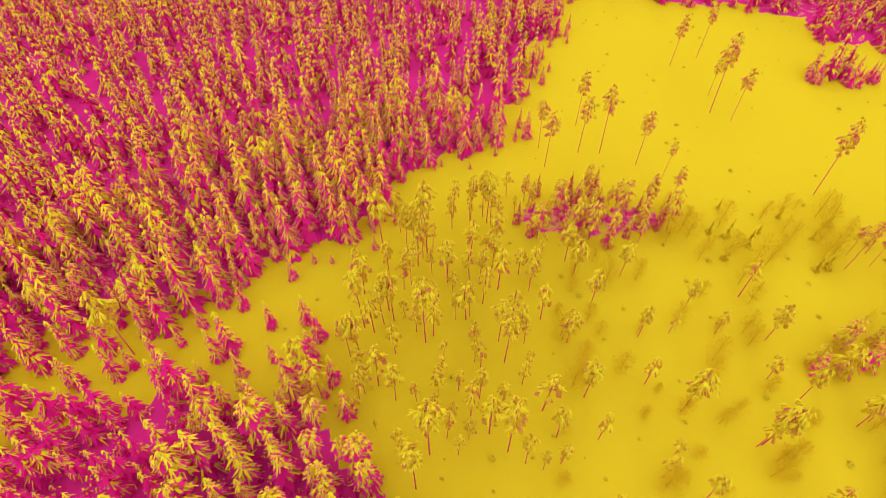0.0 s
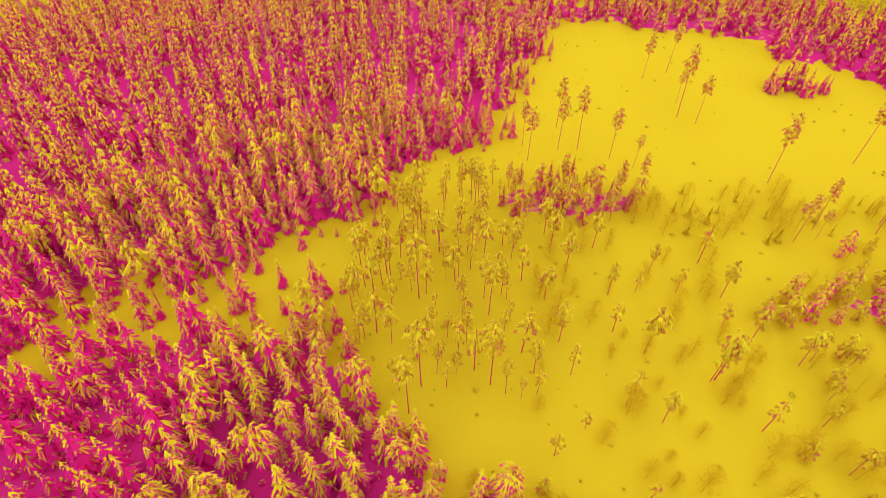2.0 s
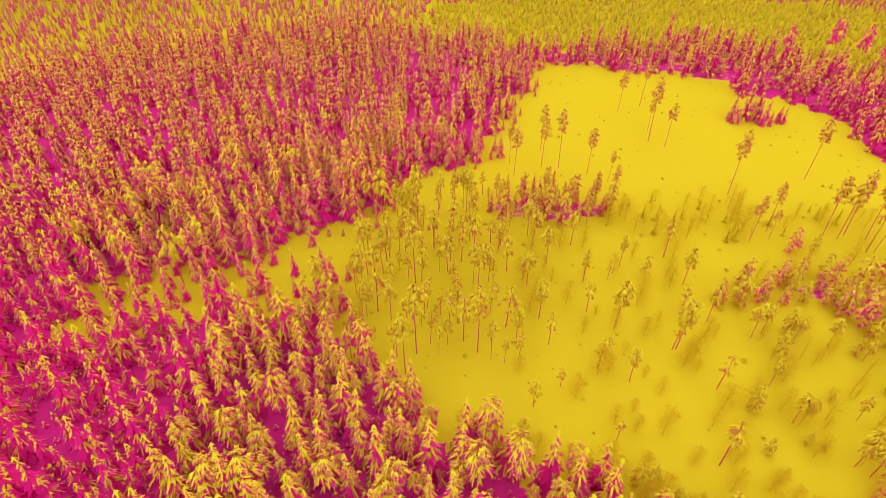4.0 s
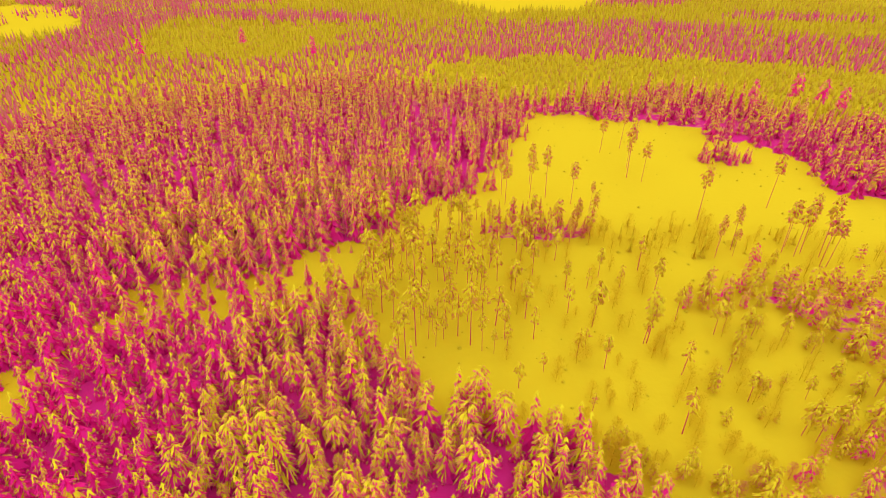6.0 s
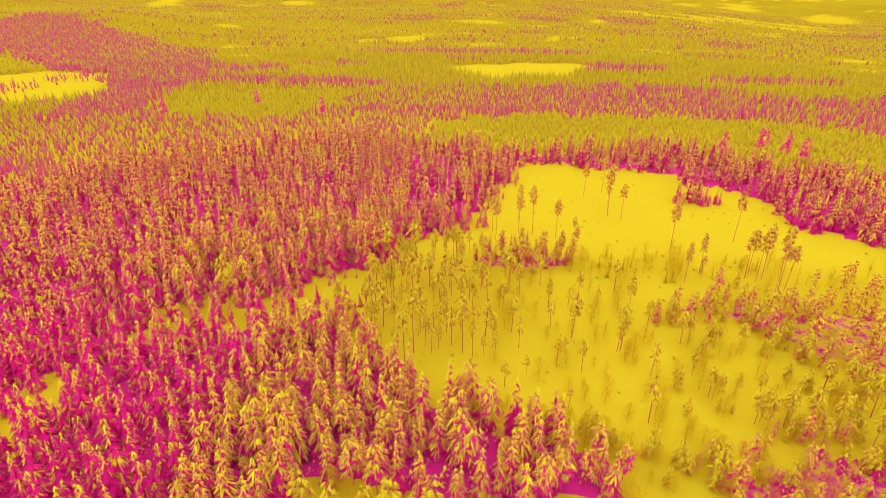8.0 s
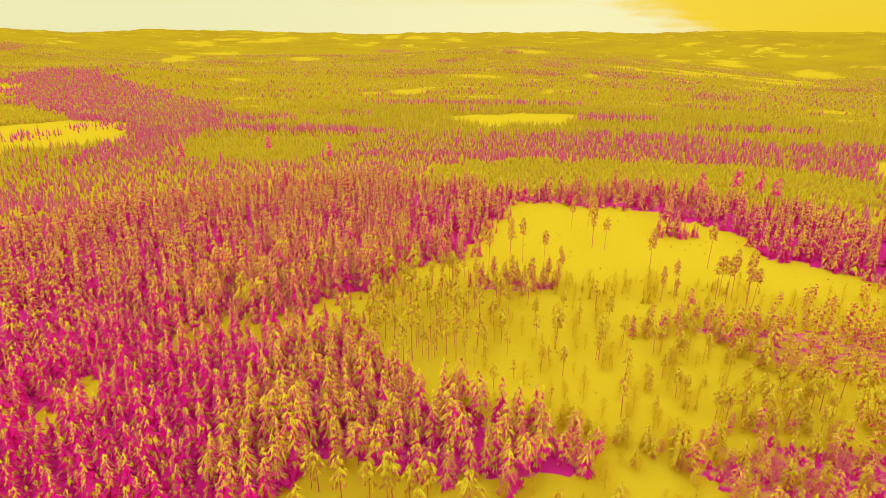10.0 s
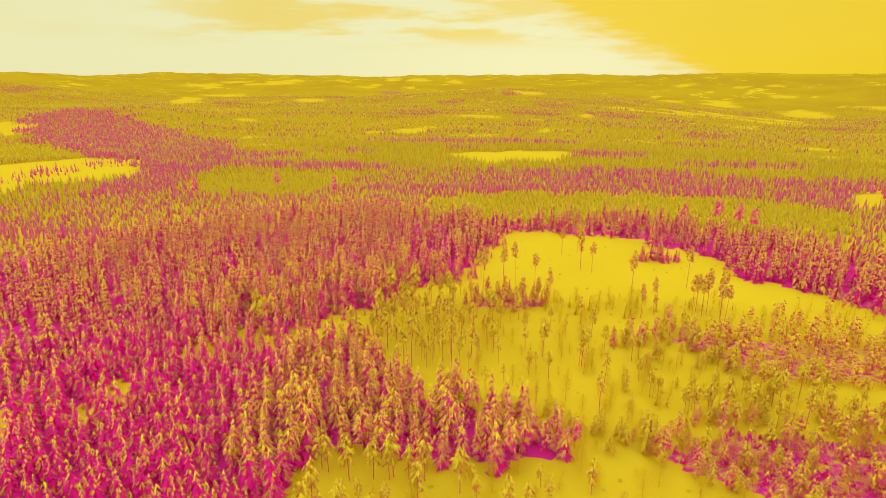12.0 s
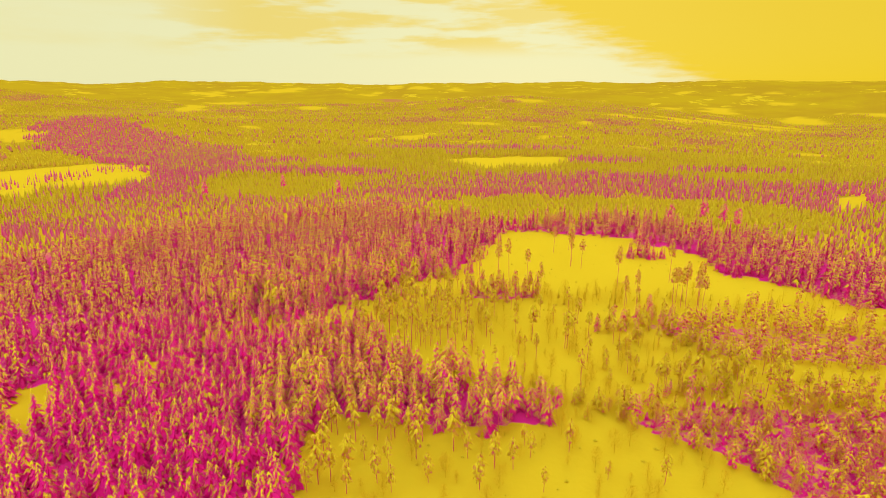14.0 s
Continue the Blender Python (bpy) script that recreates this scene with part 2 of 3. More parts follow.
COPSES = [(-5.8, 2590, 1.1, 200), (-1.7, 2075, 1.4, 57), (-8.1, 2941, 1.1, 111), (-13.2, 2550, 0.9, 150), (4.0, 2192, 1.7, 38), (8.5, 1881, 1.4, 138), (-23.3, 2206, 1.4, 89), (-39.0, 2957, 1.1, 138), (14.1, 1610, 2.3, 87), (6.9, 1580, 2.6, 66),
          (-6.3, 1573, 2.8, 77), (19.8, 1642, 1.7, 38), (22.5, 1175, 2.3, 54), (1.1, 2221, 1.1, 44), (32.3, 1921, 1.0, 99)]
PALE_FIELD = [(-364, 753), (-165, 676), (-144, 590), (-283, 585)]
OPENINGS = (BOG, STRIP, GLADE, RIDE, WEST_GLADE, EAST_FIELD, WEST_FIELD, MID_FIELD)


def inside(px, py, poly):
    hit = np.zeros(px.shape, bool)
    for (x0, y0), (x1, y1) in zip(poly, poly[1:] + poly[:1]):
        if y0 == y1:
            continue
        cross = ((y0 > py) != (y1 > py)) & (px < (x1 - x0) * (py - y0) / (y1 - y0) + x0)
        hit ^= cross
    return hit


def step(v, lo, hi):
    k = np.clip((v - lo) / (hi - lo), 0, 1)
    return k * k * (3 - 2 * k)


def waves(px, py, size, seed):
    """A cheap smooth field between about -1 and 1."""
    r = np.random.RandomState(seed)
    out = np.zeros(px.shape)
    for k in range(7):
        a, f, ph = r.uniform(0, 6.283), r.uniform(0.6, 1.9) / size, r.uniform(0, 6.283)
        out += np.sin((px * np.cos(a) + py * np.sin(a)) * f * 6.283 + ph) / 3.2
    return out


def land(px, py):
    """Height of the ground."""
    d = np.hypot(px - 10, py + 150)
    az = np.degrees(np.arctan2(px - 10, py + 150))
    s = step(d, 600, 2400)
    z = waves(px, py, 70, 3) * 0.5 * step(d, 100, 300)
    z = z + s * (20 - 62 * step(az, 6, 34) + 8 * waves(px, py, 900, 5))
    ridge = step(d, 2500, 4500) * (138 + 5 * waves(az * 40, az * 0 + 7, 420, 8) + 3.5 * waves(az * 40, az * 0 + 3, 70, 18) + 2 * waves(az * 40, az * 0 + 3, 25, 19) + 12 * waves(px, py, 1500, 9) - z * 0.9)
    z = z + ridge
    z = z + 36 * np.exp(-(((px - 250) / 520) ** 2 + ((py - 2250) / 330) ** 2))
    z = z + 34 * np.exp(-(((px + 760) / 260) ** 2 + ((py - 1060) / 200) ** 2))
    z = z + 58 * np.exp(-(((px + 2350) / 700) ** 2 + ((py - 2300) / 500) ** 2))
    return z


def patches(px, py, spots):
    """1 inside the listed far patches, with ragged edges."""
    d = np.hypot(px - 10, py + 150)
    az = np.degrees(np.arctan2(px - 10, py + 150))
    rag = waves(px, py, 160, 51) * 0.75 + waves(px, py, 55, 52) * 0.4
    out = np.zeros(px.shape)
    for a, r, wa, wr in spots:
        out = np.maximum(out, step(-(((az - a) / wa) ** 2 + ((d - r) / wr) ** 2) + rag, -1.3, -0.7))
    return out


def woods_at(px, py):
    """True where forest stands."""
    open_ = np.zeros(px.shape, bool)
    wx, wy = px + 2.5 * waves(px, py, 22, 11), py + 2.5 * waves(px, py, 22, 12)
    for poly in OPENINGS:
        open_ |= inside(wx, wy, poly)
    return (~open_ | isle_at(px, py)) & ~inside(wx, wy, MIXED_BELT)


def young_at(px, py):
    """True in the young plantations, whose edges fray into the woods."""
    wx, wy = px + 11 * waves(px, py, 60, 71), py + 11 * waves(px, py, 45, 72)
    return inside(wx, wy, YOUNG) | inside(wx, wy, YOUNG_WEST)


def isle_at(px, py):
    isle = ((px - 33) / 21) ** 2 + ((py - 96) / 10) ** 2 < 1
    return isle | (((px - 123) / 13 + (py - 162) / 40) ** 2 + ((py - 163) / 6) ** 2 < 1)


def mesh_from(name, verts, tris, mats, slots=None):
    me = bpy.data.meshes.new(name)
    verts, tris = np.asarray(verts, np.float32), np.asarray(tris, np.int32)
    me.vertices.add(len(verts))
    me.vertices.foreach_set("co", verts.ravel())
    me.loops.add(tris.size)
    me.loops.foreach_set("vertex_index", tris.ravel())
    me.polygons.add(len(tris))
    me.polygons.foreach_set("loop_start", np.arange(0, tris.size, 3, dtype=np.int32))
    if slots is not None:
        me.polygons.foreach_set("material_index", np.asarray(slots, np.int32))
    for m in mats:
        me.materials.append(m)
    me.update(calc_edges=True)
    return me


def build_ground():
    """One sheet round the last eye, fine where the camera looks and coarse behind it."""
    az = np.radians(np.concatenate([np.arange(-46, 46, 0.5), np.arange(46, 314, 4.0)]))
    rings = list(np.arange(3, 130, 4.0))
    while rings[-1] < 4900:
        rings.append(rings[-1] * 1.0135 + 0.05)
    r, a = np.meshgrid(np.array(rings), az, indexing="ij")
    gx, gy = 10 + r * np.sin(a), -150 + r * np.cos(a)
    z = land(gx, gy)
    n, m = gx.shape
    idx = np.arange(n * m).reshape(n, m)
    nxt = np.roll(idx, -1, 1)
    p0, p1, p2, p3 = idx[:-1].ravel(), idx[1:].ravel(), nxt[1:].ravel(), nxt[:-1].ravel()
    hub = np.full(m, n * m)
    tris = np.concatenate([np.stack([p0, p2, p1], 1), np.stack([p0, p3, p2], 1), np.stack([idx[0], hub, nxt[0]], 1)])
    verts = np.concatenate([np.stack([gx.ravel(), gy.ravel(), z.ravel()], 1), [[10, -150, float(z[0].mean())]]])
    me = mesh_from("ground", verts, tris, [MAT_GROUND])
    me.polygons.foreach_set("use_smooth", np.ones(len(tris), bool))

    def attribute(name, values):
        w = me.attributes.new(name, "FLOAT", "POINT")
        w.data.foreach_set("value", np.append(values.ravel(), 0.0).astype(np.float32))
    dist = r
    # where tree shade is painted on the floor; weaker far off and on isles
    floor_shade = np.ones(gx.shape)
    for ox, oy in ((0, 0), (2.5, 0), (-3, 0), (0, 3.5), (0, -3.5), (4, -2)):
        floor_shade = np.minimum(floor_shade, woods_at(gx + ox, gy + oy))
    floor_shade = floor_shade * (1 - 0.85 * step(dist, 300, 480))
    floor_shade = floor_shade * np.where(np.abs(gx - 10) < (gy + 165) * 0.86 + 60, 1.0, 0.3)
    floor_shade = np.where(isle_at(gx, gy), floor_shade * 0.55, floor_shade)
    floor_shade = np.maximum(floor_shade, 0.58 * (inside(gx - 1.5, gy - 2.5, MIXED_BELT) & inside(gx, gy + 11, MIXED_BELT)))
    floor_shade = np.maximum(floor_shade, 0.52 * (inside(gx - 2, gy - 5, SNOWY_PINES) & inside(gx, gy + 5, SNOWY_PINES)))
    floor_shade = np.maximum(floor_shade, 0.9 * (inside(gx, gy, DARK_HILL) & woods_at(gx, gy)))
    floor_shade = np.maximum(floor_shade, 0.8 * (inside(gx, gy + 25, DARK_BAND) & inside(gx, gy - 35, DARK_BAND) & (gx > 40) & woods_at(gx, gy)))
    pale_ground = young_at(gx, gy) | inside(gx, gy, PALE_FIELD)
    floor_shade = np.where(pale_ground, 0.0, floor_shade)
    attribute("woods", floor_shade)
    low = step(-np.hypot((gx + 5) / 75, (gy - 58) / 48), -1.1, -0.5)
    low = np.maximum(low, 0.55 * step(-np.hypot((gx - 90) / 90, (gy - 82) / 26), -1.1, -0.6))
    low = np.maximum(low, 1.0 * step(-np.hypot((gx - 20) / 90, (gy + 45) / 50), -1.2, -0.7))
    low = np.maximum(low, 1.2 * pale_ground)
    attribute("scrub", np.maximum(low, 0.12))
    # brings the haze-dulled hill tones in with distance
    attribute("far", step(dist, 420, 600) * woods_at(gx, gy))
    attribute("field", patches(gx, gy, FIELDS + MORE_FIELDS))
    attribute("copse", patches(gx, gy, COPSES))
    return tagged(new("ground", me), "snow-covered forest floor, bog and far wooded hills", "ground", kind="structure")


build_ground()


# ---- trees ----
def snow_fan(origin, az, length, droop, rng, fingers, spread, white, top=0.12, blunt=0.075, web=(0.26, 0.52)):
    """Snow lying on one bough: a web near the stem that parts into drooping fingers."""
    o = np.array(origin, float)

    def at(a, r, up=0.0):
        return (o[0] + r * math.cos(a), o[1] + r * math.sin(a), o[2] + up - droop * r * (0.35 + 0.65 * r / length))
    gaps = [az + spread * (2 * i / fingers - 1) for i in range(fingers + 1)]
    verts = [(o[0], o[1], o[2] + top)] + [at(a + rng.uniform(-0.06, 0.06), length * rng.uniform(*web), rng.uniform(-0.06, 0.08)) for a in gaps]
    faces = []
    for i in range(fingers):
        mid = (gaps[i] + gaps[i + 1]) / 2 + rng.uniform(-0.12, 0.12)
        r = length * rng.uniform(0.62, 1.15)
        b = blunt * rng.uniform(0.4, 1.6) / max(r, 0.2)
        n = len(verts)
        verts += [at(mid - b, r * rng.uniform(0.86, 1.0), -0.04), at(mid + b, r, -0.1)]
        faces += [(0, 1 + i, 2 + i), (1 + i, n, n + 1), (1 + i, n + 1, 2 + i)]
    white.append((verts, faces))


def bough(origin, az, length, droop, rng, dark, white, load=0.85, fingers=3, spread=0.5, hang=0.3, bare=1.0, ragged=False):
    """One spruce bough: a drooping blade of needles with fingers of snow on it."""
    o = np.array(origin, float)

    def at(a, r):
        return (o[0] + r * math.cos(a), o[1] + r * math.sin(a), o[2] - hang - droop * r * (0.35 + 0.65 * r / length))
    if ragged:
        snow_fan((o[0], o[1], o[2] - hang), az, length * bare, droop * 1.05, rng, 2, spread * rng.uniform(0.8, 1.1), dark, hang * 0.6, 0.1, (0.5, 0.85))
    else:
        side = spread * rng.uniform(0.6, 0.95)
        dark.append(([(o[0], o[1], o[2]), at(az + side, length * 0.7), at(az, length * bare), at(az - side, length * 0.7)], ((0, 1, 2), (0, 2, 3))))
    if rng.random() < load:
        snow_fan(o, az + rng.uniform(-0.1, 0.1), length * rng.uniform(0.85, 1.08), droop, rng, fingers, spread * rng.uniform(0.85, 1.15), white, web=(0.3, 0.55) if fingers < 3 else (0.26, 0.52))


def stick(a, b, r0, r1, sides=5):
    a, b = Vector(a), Vector(b)
    q = (b - a).to_track_quat("Z", "Y")
    v = [a + q @ Vector((r0 * math.cos(k * 6.2832 / sides), r0 * math.sin(k * 6.2832 / sides), 0)) for k in range(sides)]
    v += [b + q @ Vector((r1 * math.cos(k * 6.2832 / sides), r1 * math.sin(k * 6.2832 / sides), 0)) for k in range(sides)]
    f = []
    for k in range(sides):
        j = (k + 1) % sides
        f += [(k, j, sides + j), (k, sides + j, sides + k)]
    return [tuple(p) for p in v], f


def packed(groups):
    vs, ts, n = [], [], 0
    for v, f in groups:
        vs.extend(tuple(p) for p in v)
        ts.extend(tuple(i + n for i in t) for t in f)
        n += len(v)
    return np.array(vs, float).reshape(-1, 3), np.array(ts, int).reshape(-1, 3)


def spruce(seed, tall=15.0, wide=2.9, whorls=11, per=8, load=0.9, fingers=3, cap=0.3, sides=5):
    """Needles, snow and trunk of one spruce; the top share cap is almost buried."""
    rng = np.random.RandomState(seed)
    dark, white = [], []
    lean = rng.uniform(0.75, 1.1)
    for i in range(whorls):
        f = 0.08 + 0.88 * (i + 0.5 * rng.random()) / whorls
        r = wide * (1.04 - f) ** lean + 0.25
        n = max(4, int(per * (0.45 + 0.7 * (1 - f))))
        a0 = rng.uniform(0, 6.283)
        buried = f > 1 - cap
        for k in range(n):
            ln = r * rng.uniform(0.65, 1.22)
            share = 1.0 if buried else load * float(np.clip(0.3 + 1.3 * f, 0.3, 1.1))
            bough((0, 0, tall * f + rng.uniform(-0.4, 0.4)), a0 + 6.283 * (k + rng.uniform(-0.3, 0.3)) / n, ln, rng.uniform(0.45, 0.95), rng, dark, white, share, 2 if buried and fingers > 2 else fingers, 0.62 if buried else rng.uniform(0.38, 0.52), 0.32, 0.85 if buried else 1.02, fingers > 2)
    snow_fan((0, 0, tall * 1.0), 0.0, 0.65, 1.5, rng, 4, math.pi, white, 0.35, 0.06)
    dark.append(stick((0, 0, tall * 0.08), (0, 0, tall * 0.8), wide * 0.32, 0.1, sides))
    trunk = [stick((0, 0, -0.3), (0, 0, tall * 0.5), 0.2, 0.12, 4)]
    return packed(dark), packed(white), packed(trunk)


def pine(seed, tall=16.0, wide=2.2, crown=0.42, clumps=18, load=0.92, bend=0.35, fingers=4, puff=0.36, rich=3):
    """A pine with a bare stem and a rounded crown of drooping, snow-laden tufts."""
    rng = np.random.RandomState(seed)
    dark, white, wood = [], [], []
    bx, by = rng.uniform(-bend, bend, 2)
    pts = [(0, 0, -0.3), (bx * 0.6, by * 0.6, tall * 0.4), (bx, by, tall * 0.72), (bx * 0.7, by * 0.7, tall * 0.97)]
    for (a, b), (r0, r1) in zip(zip(pts, pts[1:]), ((0.11, 0.09), (0.09, 0.065), (0.065, 0.03))):
        wood.append(stick(a, b, r0, r1, 5))
    for i in range(int(clumps * 1.3)):
        u = (i + 0.2) / (clumps * 1.3)
        z = tall * (1 - crown * u)
        r = wide * (0.25 + 0.8 * math.sin(min(1.0, u * 1.1 + 0.12) * 2.1)) * rng.uniform(0.7, 1.1)
        a = i * 2.4 + rng.uniform(-0.5, 0.5)
        near, far = r * rng.uniform(0.1, 0.3), r * rng.uniform(0.35, 0.6)
        sx, sy = bx * 0.8, by * 0.8
        wood.append(stick((sx, sy, z - 0.5), (sx + far * math.cos(a), sy + far * math.sin(a), z - 0.2), 0.05, 0.02, 3))
        for j in range(rich):
            d = near + (far - near) * j / (rich - 1) + rng.uniform(-0.1, 0.1)
            b = a + rng.uniform(-0.5, 0.5) if j % 2 == 0 else a + rng.choice((-1, 1)) * rng.uniform(0.7, 1.5)
            spot = (sx + d * math.cos(a), sy + d * math.sin(a), z + rng.uniform(-0.3, 0.3))
            bough(spot, b, r * puff * rng.uniform(0.8, 1.5) * (3.0 / rich) ** 0.6 + 0.15, rng.uniform(0.45, 1.2), rng, dark, white, load * (1.0 - 0.3 * u), fingers, rng.uniform(0.5, 0.8), 0.28, 0.9)
    return packed(dark), packed(white), packed(wood)


def birch(seed, tall=9.0, wide=1.9, twigs=320):
    """A bare broadleaf tree: a forking haze of fine twigs furred with rime."""
    rng = np.random.RandomState(seed)
    frost, wood = [], []
    wood.append(stick((0, 0, -0.2), (0.1, 0, tall * 0.95), 0.08, 0.015, 4))
    for i in range(6):
        f, a = rng.uniform(0.25, 0.7), i * 2.4 + rng.uniform(-0.4, 0.4)
        r = wide * rng.uniform(0.4, 0.7)
        wood.append(stick((0.05, 0, tall * f), (r * math.cos(a), r * math.sin(a), tall * min(0.95, f + rng.uniform(0.12, 0.25))), 0.03, 0.01, 3))
    for i in range(twigs):
        f, a = rng.uniform(0.25, 1.0), rng.uniform(0, 6.283)
        r = wide * math.sin(min(1.0, (1 - f) * 1.35 + 0.12) * 2.4) * rng.uniform(0.05, 1.0)
        o = np.array((r * math.cos(a), r * math.sin(a), tall * f - 0.4))
        a += rng.uniform(-0.9, 0.9)
        ln, up, w = rng.uniform(0.4, 1.0), rng.uniform(-0.6, 0.9), rng.uniform(0.05, 0.09)
        side = np.array((-math.sin(a) * w, math.cos(a) * w, 0))
        frost.append(([o - side, o + side, o + (ln * math.cos(a) * 0.7, ln * math.sin(a) * 0.7, ln * up)], ((0, 1, 2),)))
    return packed(frost), None, packed(wood)


def speck(seed, tall, wide, white_share):
    """A far spruce: a ragged dark cone under a broken cone of snow."""
    rng = np.random.RandomState(seed)

    def cone(r, z0, z1, n):
        a0 = rng.uniform(0, 6.283)
        v = [(r * rng.uniform(0.7, 1.2) * math.cos(a0 + k * 6.283 / n), r * rng.uniform(0.7, 1.2) * math.sin(a0 + k * 6.283 / n), z0 + rng.uniform(-0.1, 0.1) * tall) for k in range(n)]
        return v + [(0, 0, z1)], [(k, (k + 1) % n, n) for k in range(n)]
    return packed([cone(wide, tall * 0.05, tall * 0.95, 5)]), packed([cone(wide * 0.9, tall * (1 - white_share), tall, 4)])


def flecked(seed, tall, wide, flakes, cap=0.5, white_wide=0.6):
    """A spruce seen from afar: a ragged dark cone, its top buried, its skirts hung with flakes of snow."""
    rng = np.random.RandomState(seed)
    dark, white, n = [], [], 5
    a0 = rng.uniform(0, 6.283)

    def cone(z0, z1, r):
        v = [(r * rng.uniform(0.65, 1.2) * math.cos(a0 + k * 6.283 / n), r * rng.uniform(0.65, 1.2) * math.sin(a0 + k * 6.283 / n), tall * (z0 + rng.uniform(-0.08, 0.08))) for k in range(n)]
        return v + [(0, 0, tall * z1)], [(k, (k + 1) % n, n) for k in range(n)]
    dark.append(cone(0.06, 0.93, wide))
    white.append(cone(1 - cap, 1.0, wide * (cap + 0.12)))
    for i in range(flakes):
        f = 0.15 + (0.9 - cap) * (i + rng.random()) / flakes
        a = i * 2.4 + rng.uniform(-0.4, 0.4)
        r = wide * (1.02 - f) * 1.05 + 0.12
        w, h = white_wide * rng.uniform(0.7, 1.3), tall * rng.uniform(0.06, 0.12)
        ca, sa = math.cos(a), math.sin(a)
        z = tall * f
        white.append(([(ca * r * 0.5, sa * r * 0.5, z + h * 0.7), (ca * r - sa * w, sa * r + ca * w, z - h * 0.15), (ca * r * 1.2, sa * r * 1.2, z - h), (ca * r + sa * w, sa * r - ca * w, z - h * 0.15)], ((0, 1, 2), (0, 2, 3))))
    return packed(dark), packed(white)


def joined(shapes, slots=(0, 1, 2)):
    vs, ts, ms, n = [], [], [], 0
    for shape, slot in zip(shapes, slots):
        if shape is None or not len(shape[0]):
            continue
        vs.append(shape[0])
        ts.append(shape[1] + n)
        ms.append(np.full(len(shape[1]), slot))
        n += len(shape[0])
    return np.concatenate(vs), np.concatenate(ts), np.concatenate(ms)


def stand(name, label, spots, models, mats, seed, low=0.7, high=1.15, dusk=0.0):
    """Many trees in one mesh of kind stuff: each a turned and scaled model."""
    rng = np.random.RandomState(seed)
    vs, ts, ms, n = [], [], [], 0
    # models run from dark to snowy; neighbours are alike
    mood = -dusk * step(-spots[:, 0], 5, 45) * step(-spots[:, 1], -75, -25) + waves(spots[:, 0], spots[:, 1], 45, seed) * 0.2 + waves(spots[:, 0], spots[:, 1], 170, seed + 1) * 0.12 + rng.uniform(0, 1, len(spots))
    pick = np.clip((mood * len(models)).astype(int), 0, len(models) - 1)
    turn, size, girth = rng.uniform(0, 6.283, len(spots)), rng.uniform(low, high, len(spots)), rng.uniform(0.85, 1.2, len(spots))
    for k, (v, t, m) in enumerate(models):
        w = np.where(pick == k)[0]
        if not len(w):
            continue
        c, s = np.cos(turn[w])[:, None], np.sin(turn[w])[:, None]
        g = (size[w] * girth[w])[:, None]
        X = (v[:, 0] * c - v[:, 1] * s) * g + spots[w, 0:1]
        Y = (v[:, 0] * s + v[:, 1] * c) * g + spots[w, 1:2]
        Z = v[:, 2] * size[w][:, None] + land(spots[w, 0], spots[w, 1])[:, None]
        vs.append(np.stack([X, Y, Z], 2).reshape(-1, 3))
        ts.append((t[None] + (n + np.arange(len(w)) * len(v))[:, None, None]).reshape(-1, 3))
        ms.append(np.tile(m, len(w)))
        n += len(w) * len(v)
    if not vs:
        return None
    me = mesh_from(name, np.concatenate(vs), np.concatenate(ts), mats, np.concatenate(ms))
    return tagged(new(name, me), label, "forest", kind="stuff")


def scatter(x0, x1, y0, y1, gap, seed):
    rng = np.random.RandomState(seed)
    gx, gy = np.meshgrid(np.arange(x0, x1, gap), np.arange(y0, y1, gap))
    return np.stack([gx.ravel(), gy.ravel()], 1) + rng.uniform(-0.48, 0.48, (gx.size, 2)) * gap


def in_view(p, slack=30.0):
    return np.abs(p[:, 0] - 10) < (p[:, 1] + 165) * 0.86 + slack


def reach(p):
    return np.hypot(p[:, 0] - 5, p[:, 1] - 15)


def part(name, shape, mat, parent, label="", kind=""):
    ob = new(name, mesh_from(name, shape[0], shape[1], [mat]))
    ob.parent = parent
    return tagged(ob, label, kind=kind)


def tree_thing(name, shapes, label, category, group, mats):
    base = new(name)
    for kind, shape, mat in zip(("crown", "snow_load", "trunk"), shapes, mats):
        if shape is not None:
            part(kind, shape, mat, base, kind="" if kind == "trunk" else "stuff")
    return tagged(base, label, category, group)


def ground_z(x, y):
    return float(land(np.array([x * 1.0]), np.array([y * 1.0]))[0])


def plant(models, spots, seed, native):
    """Set out trees: each spot is x, y and height; the first ones take the models themselves."""
    spin = random.Random(seed)
    for k, (x, y, h) in enumerate(spots):
        m = Matrix.Translation((x, y, ground_z(x, y) - 0.05)) @ Matrix.Rotation(spin.uniform(0, 6.28), 4, "Z") @ Matrix.Rotation(radians(spin.uniform(-2, 2)), 4, "X") @ Matrix.Scale(h / native, 4)
        if k < len(models):
            models[k].matrix_basis = m
        else:
            copy_thing(models[spin.randrange(len(models))], m)


def spots_in(poly, gap, low, high, seed, keep=1.0):
    xs, ys = [v[0] for v in poly], [v[1] for v in poly]
    p = scatter(min(xs), max(xs), min(ys), max(ys), gap, seed)
    p = p[inside(p[:, 0], p[:, 1], poly)]
    rng = random.Random(seed)
    return [(x, y, rng.uniform(low, high)) for x, y in p if rng.random() < keep]


CONIFER = [MAT_NEEDLE, MAT_SNOW, MAT_BARK]
near_spruce = [joined(spruce(100 + k, 13 + 1.3 * (k % 4), 2.8 + 0.25 * (k % 3), 12, 7, 0.35 + 0.085 * k, 4, 0.03 + 0.055 * k)) for k in range(8)]
near_spruce.insert(6, joined(pine(121, 13, 2.7, 0.55, 24, 0.95)))
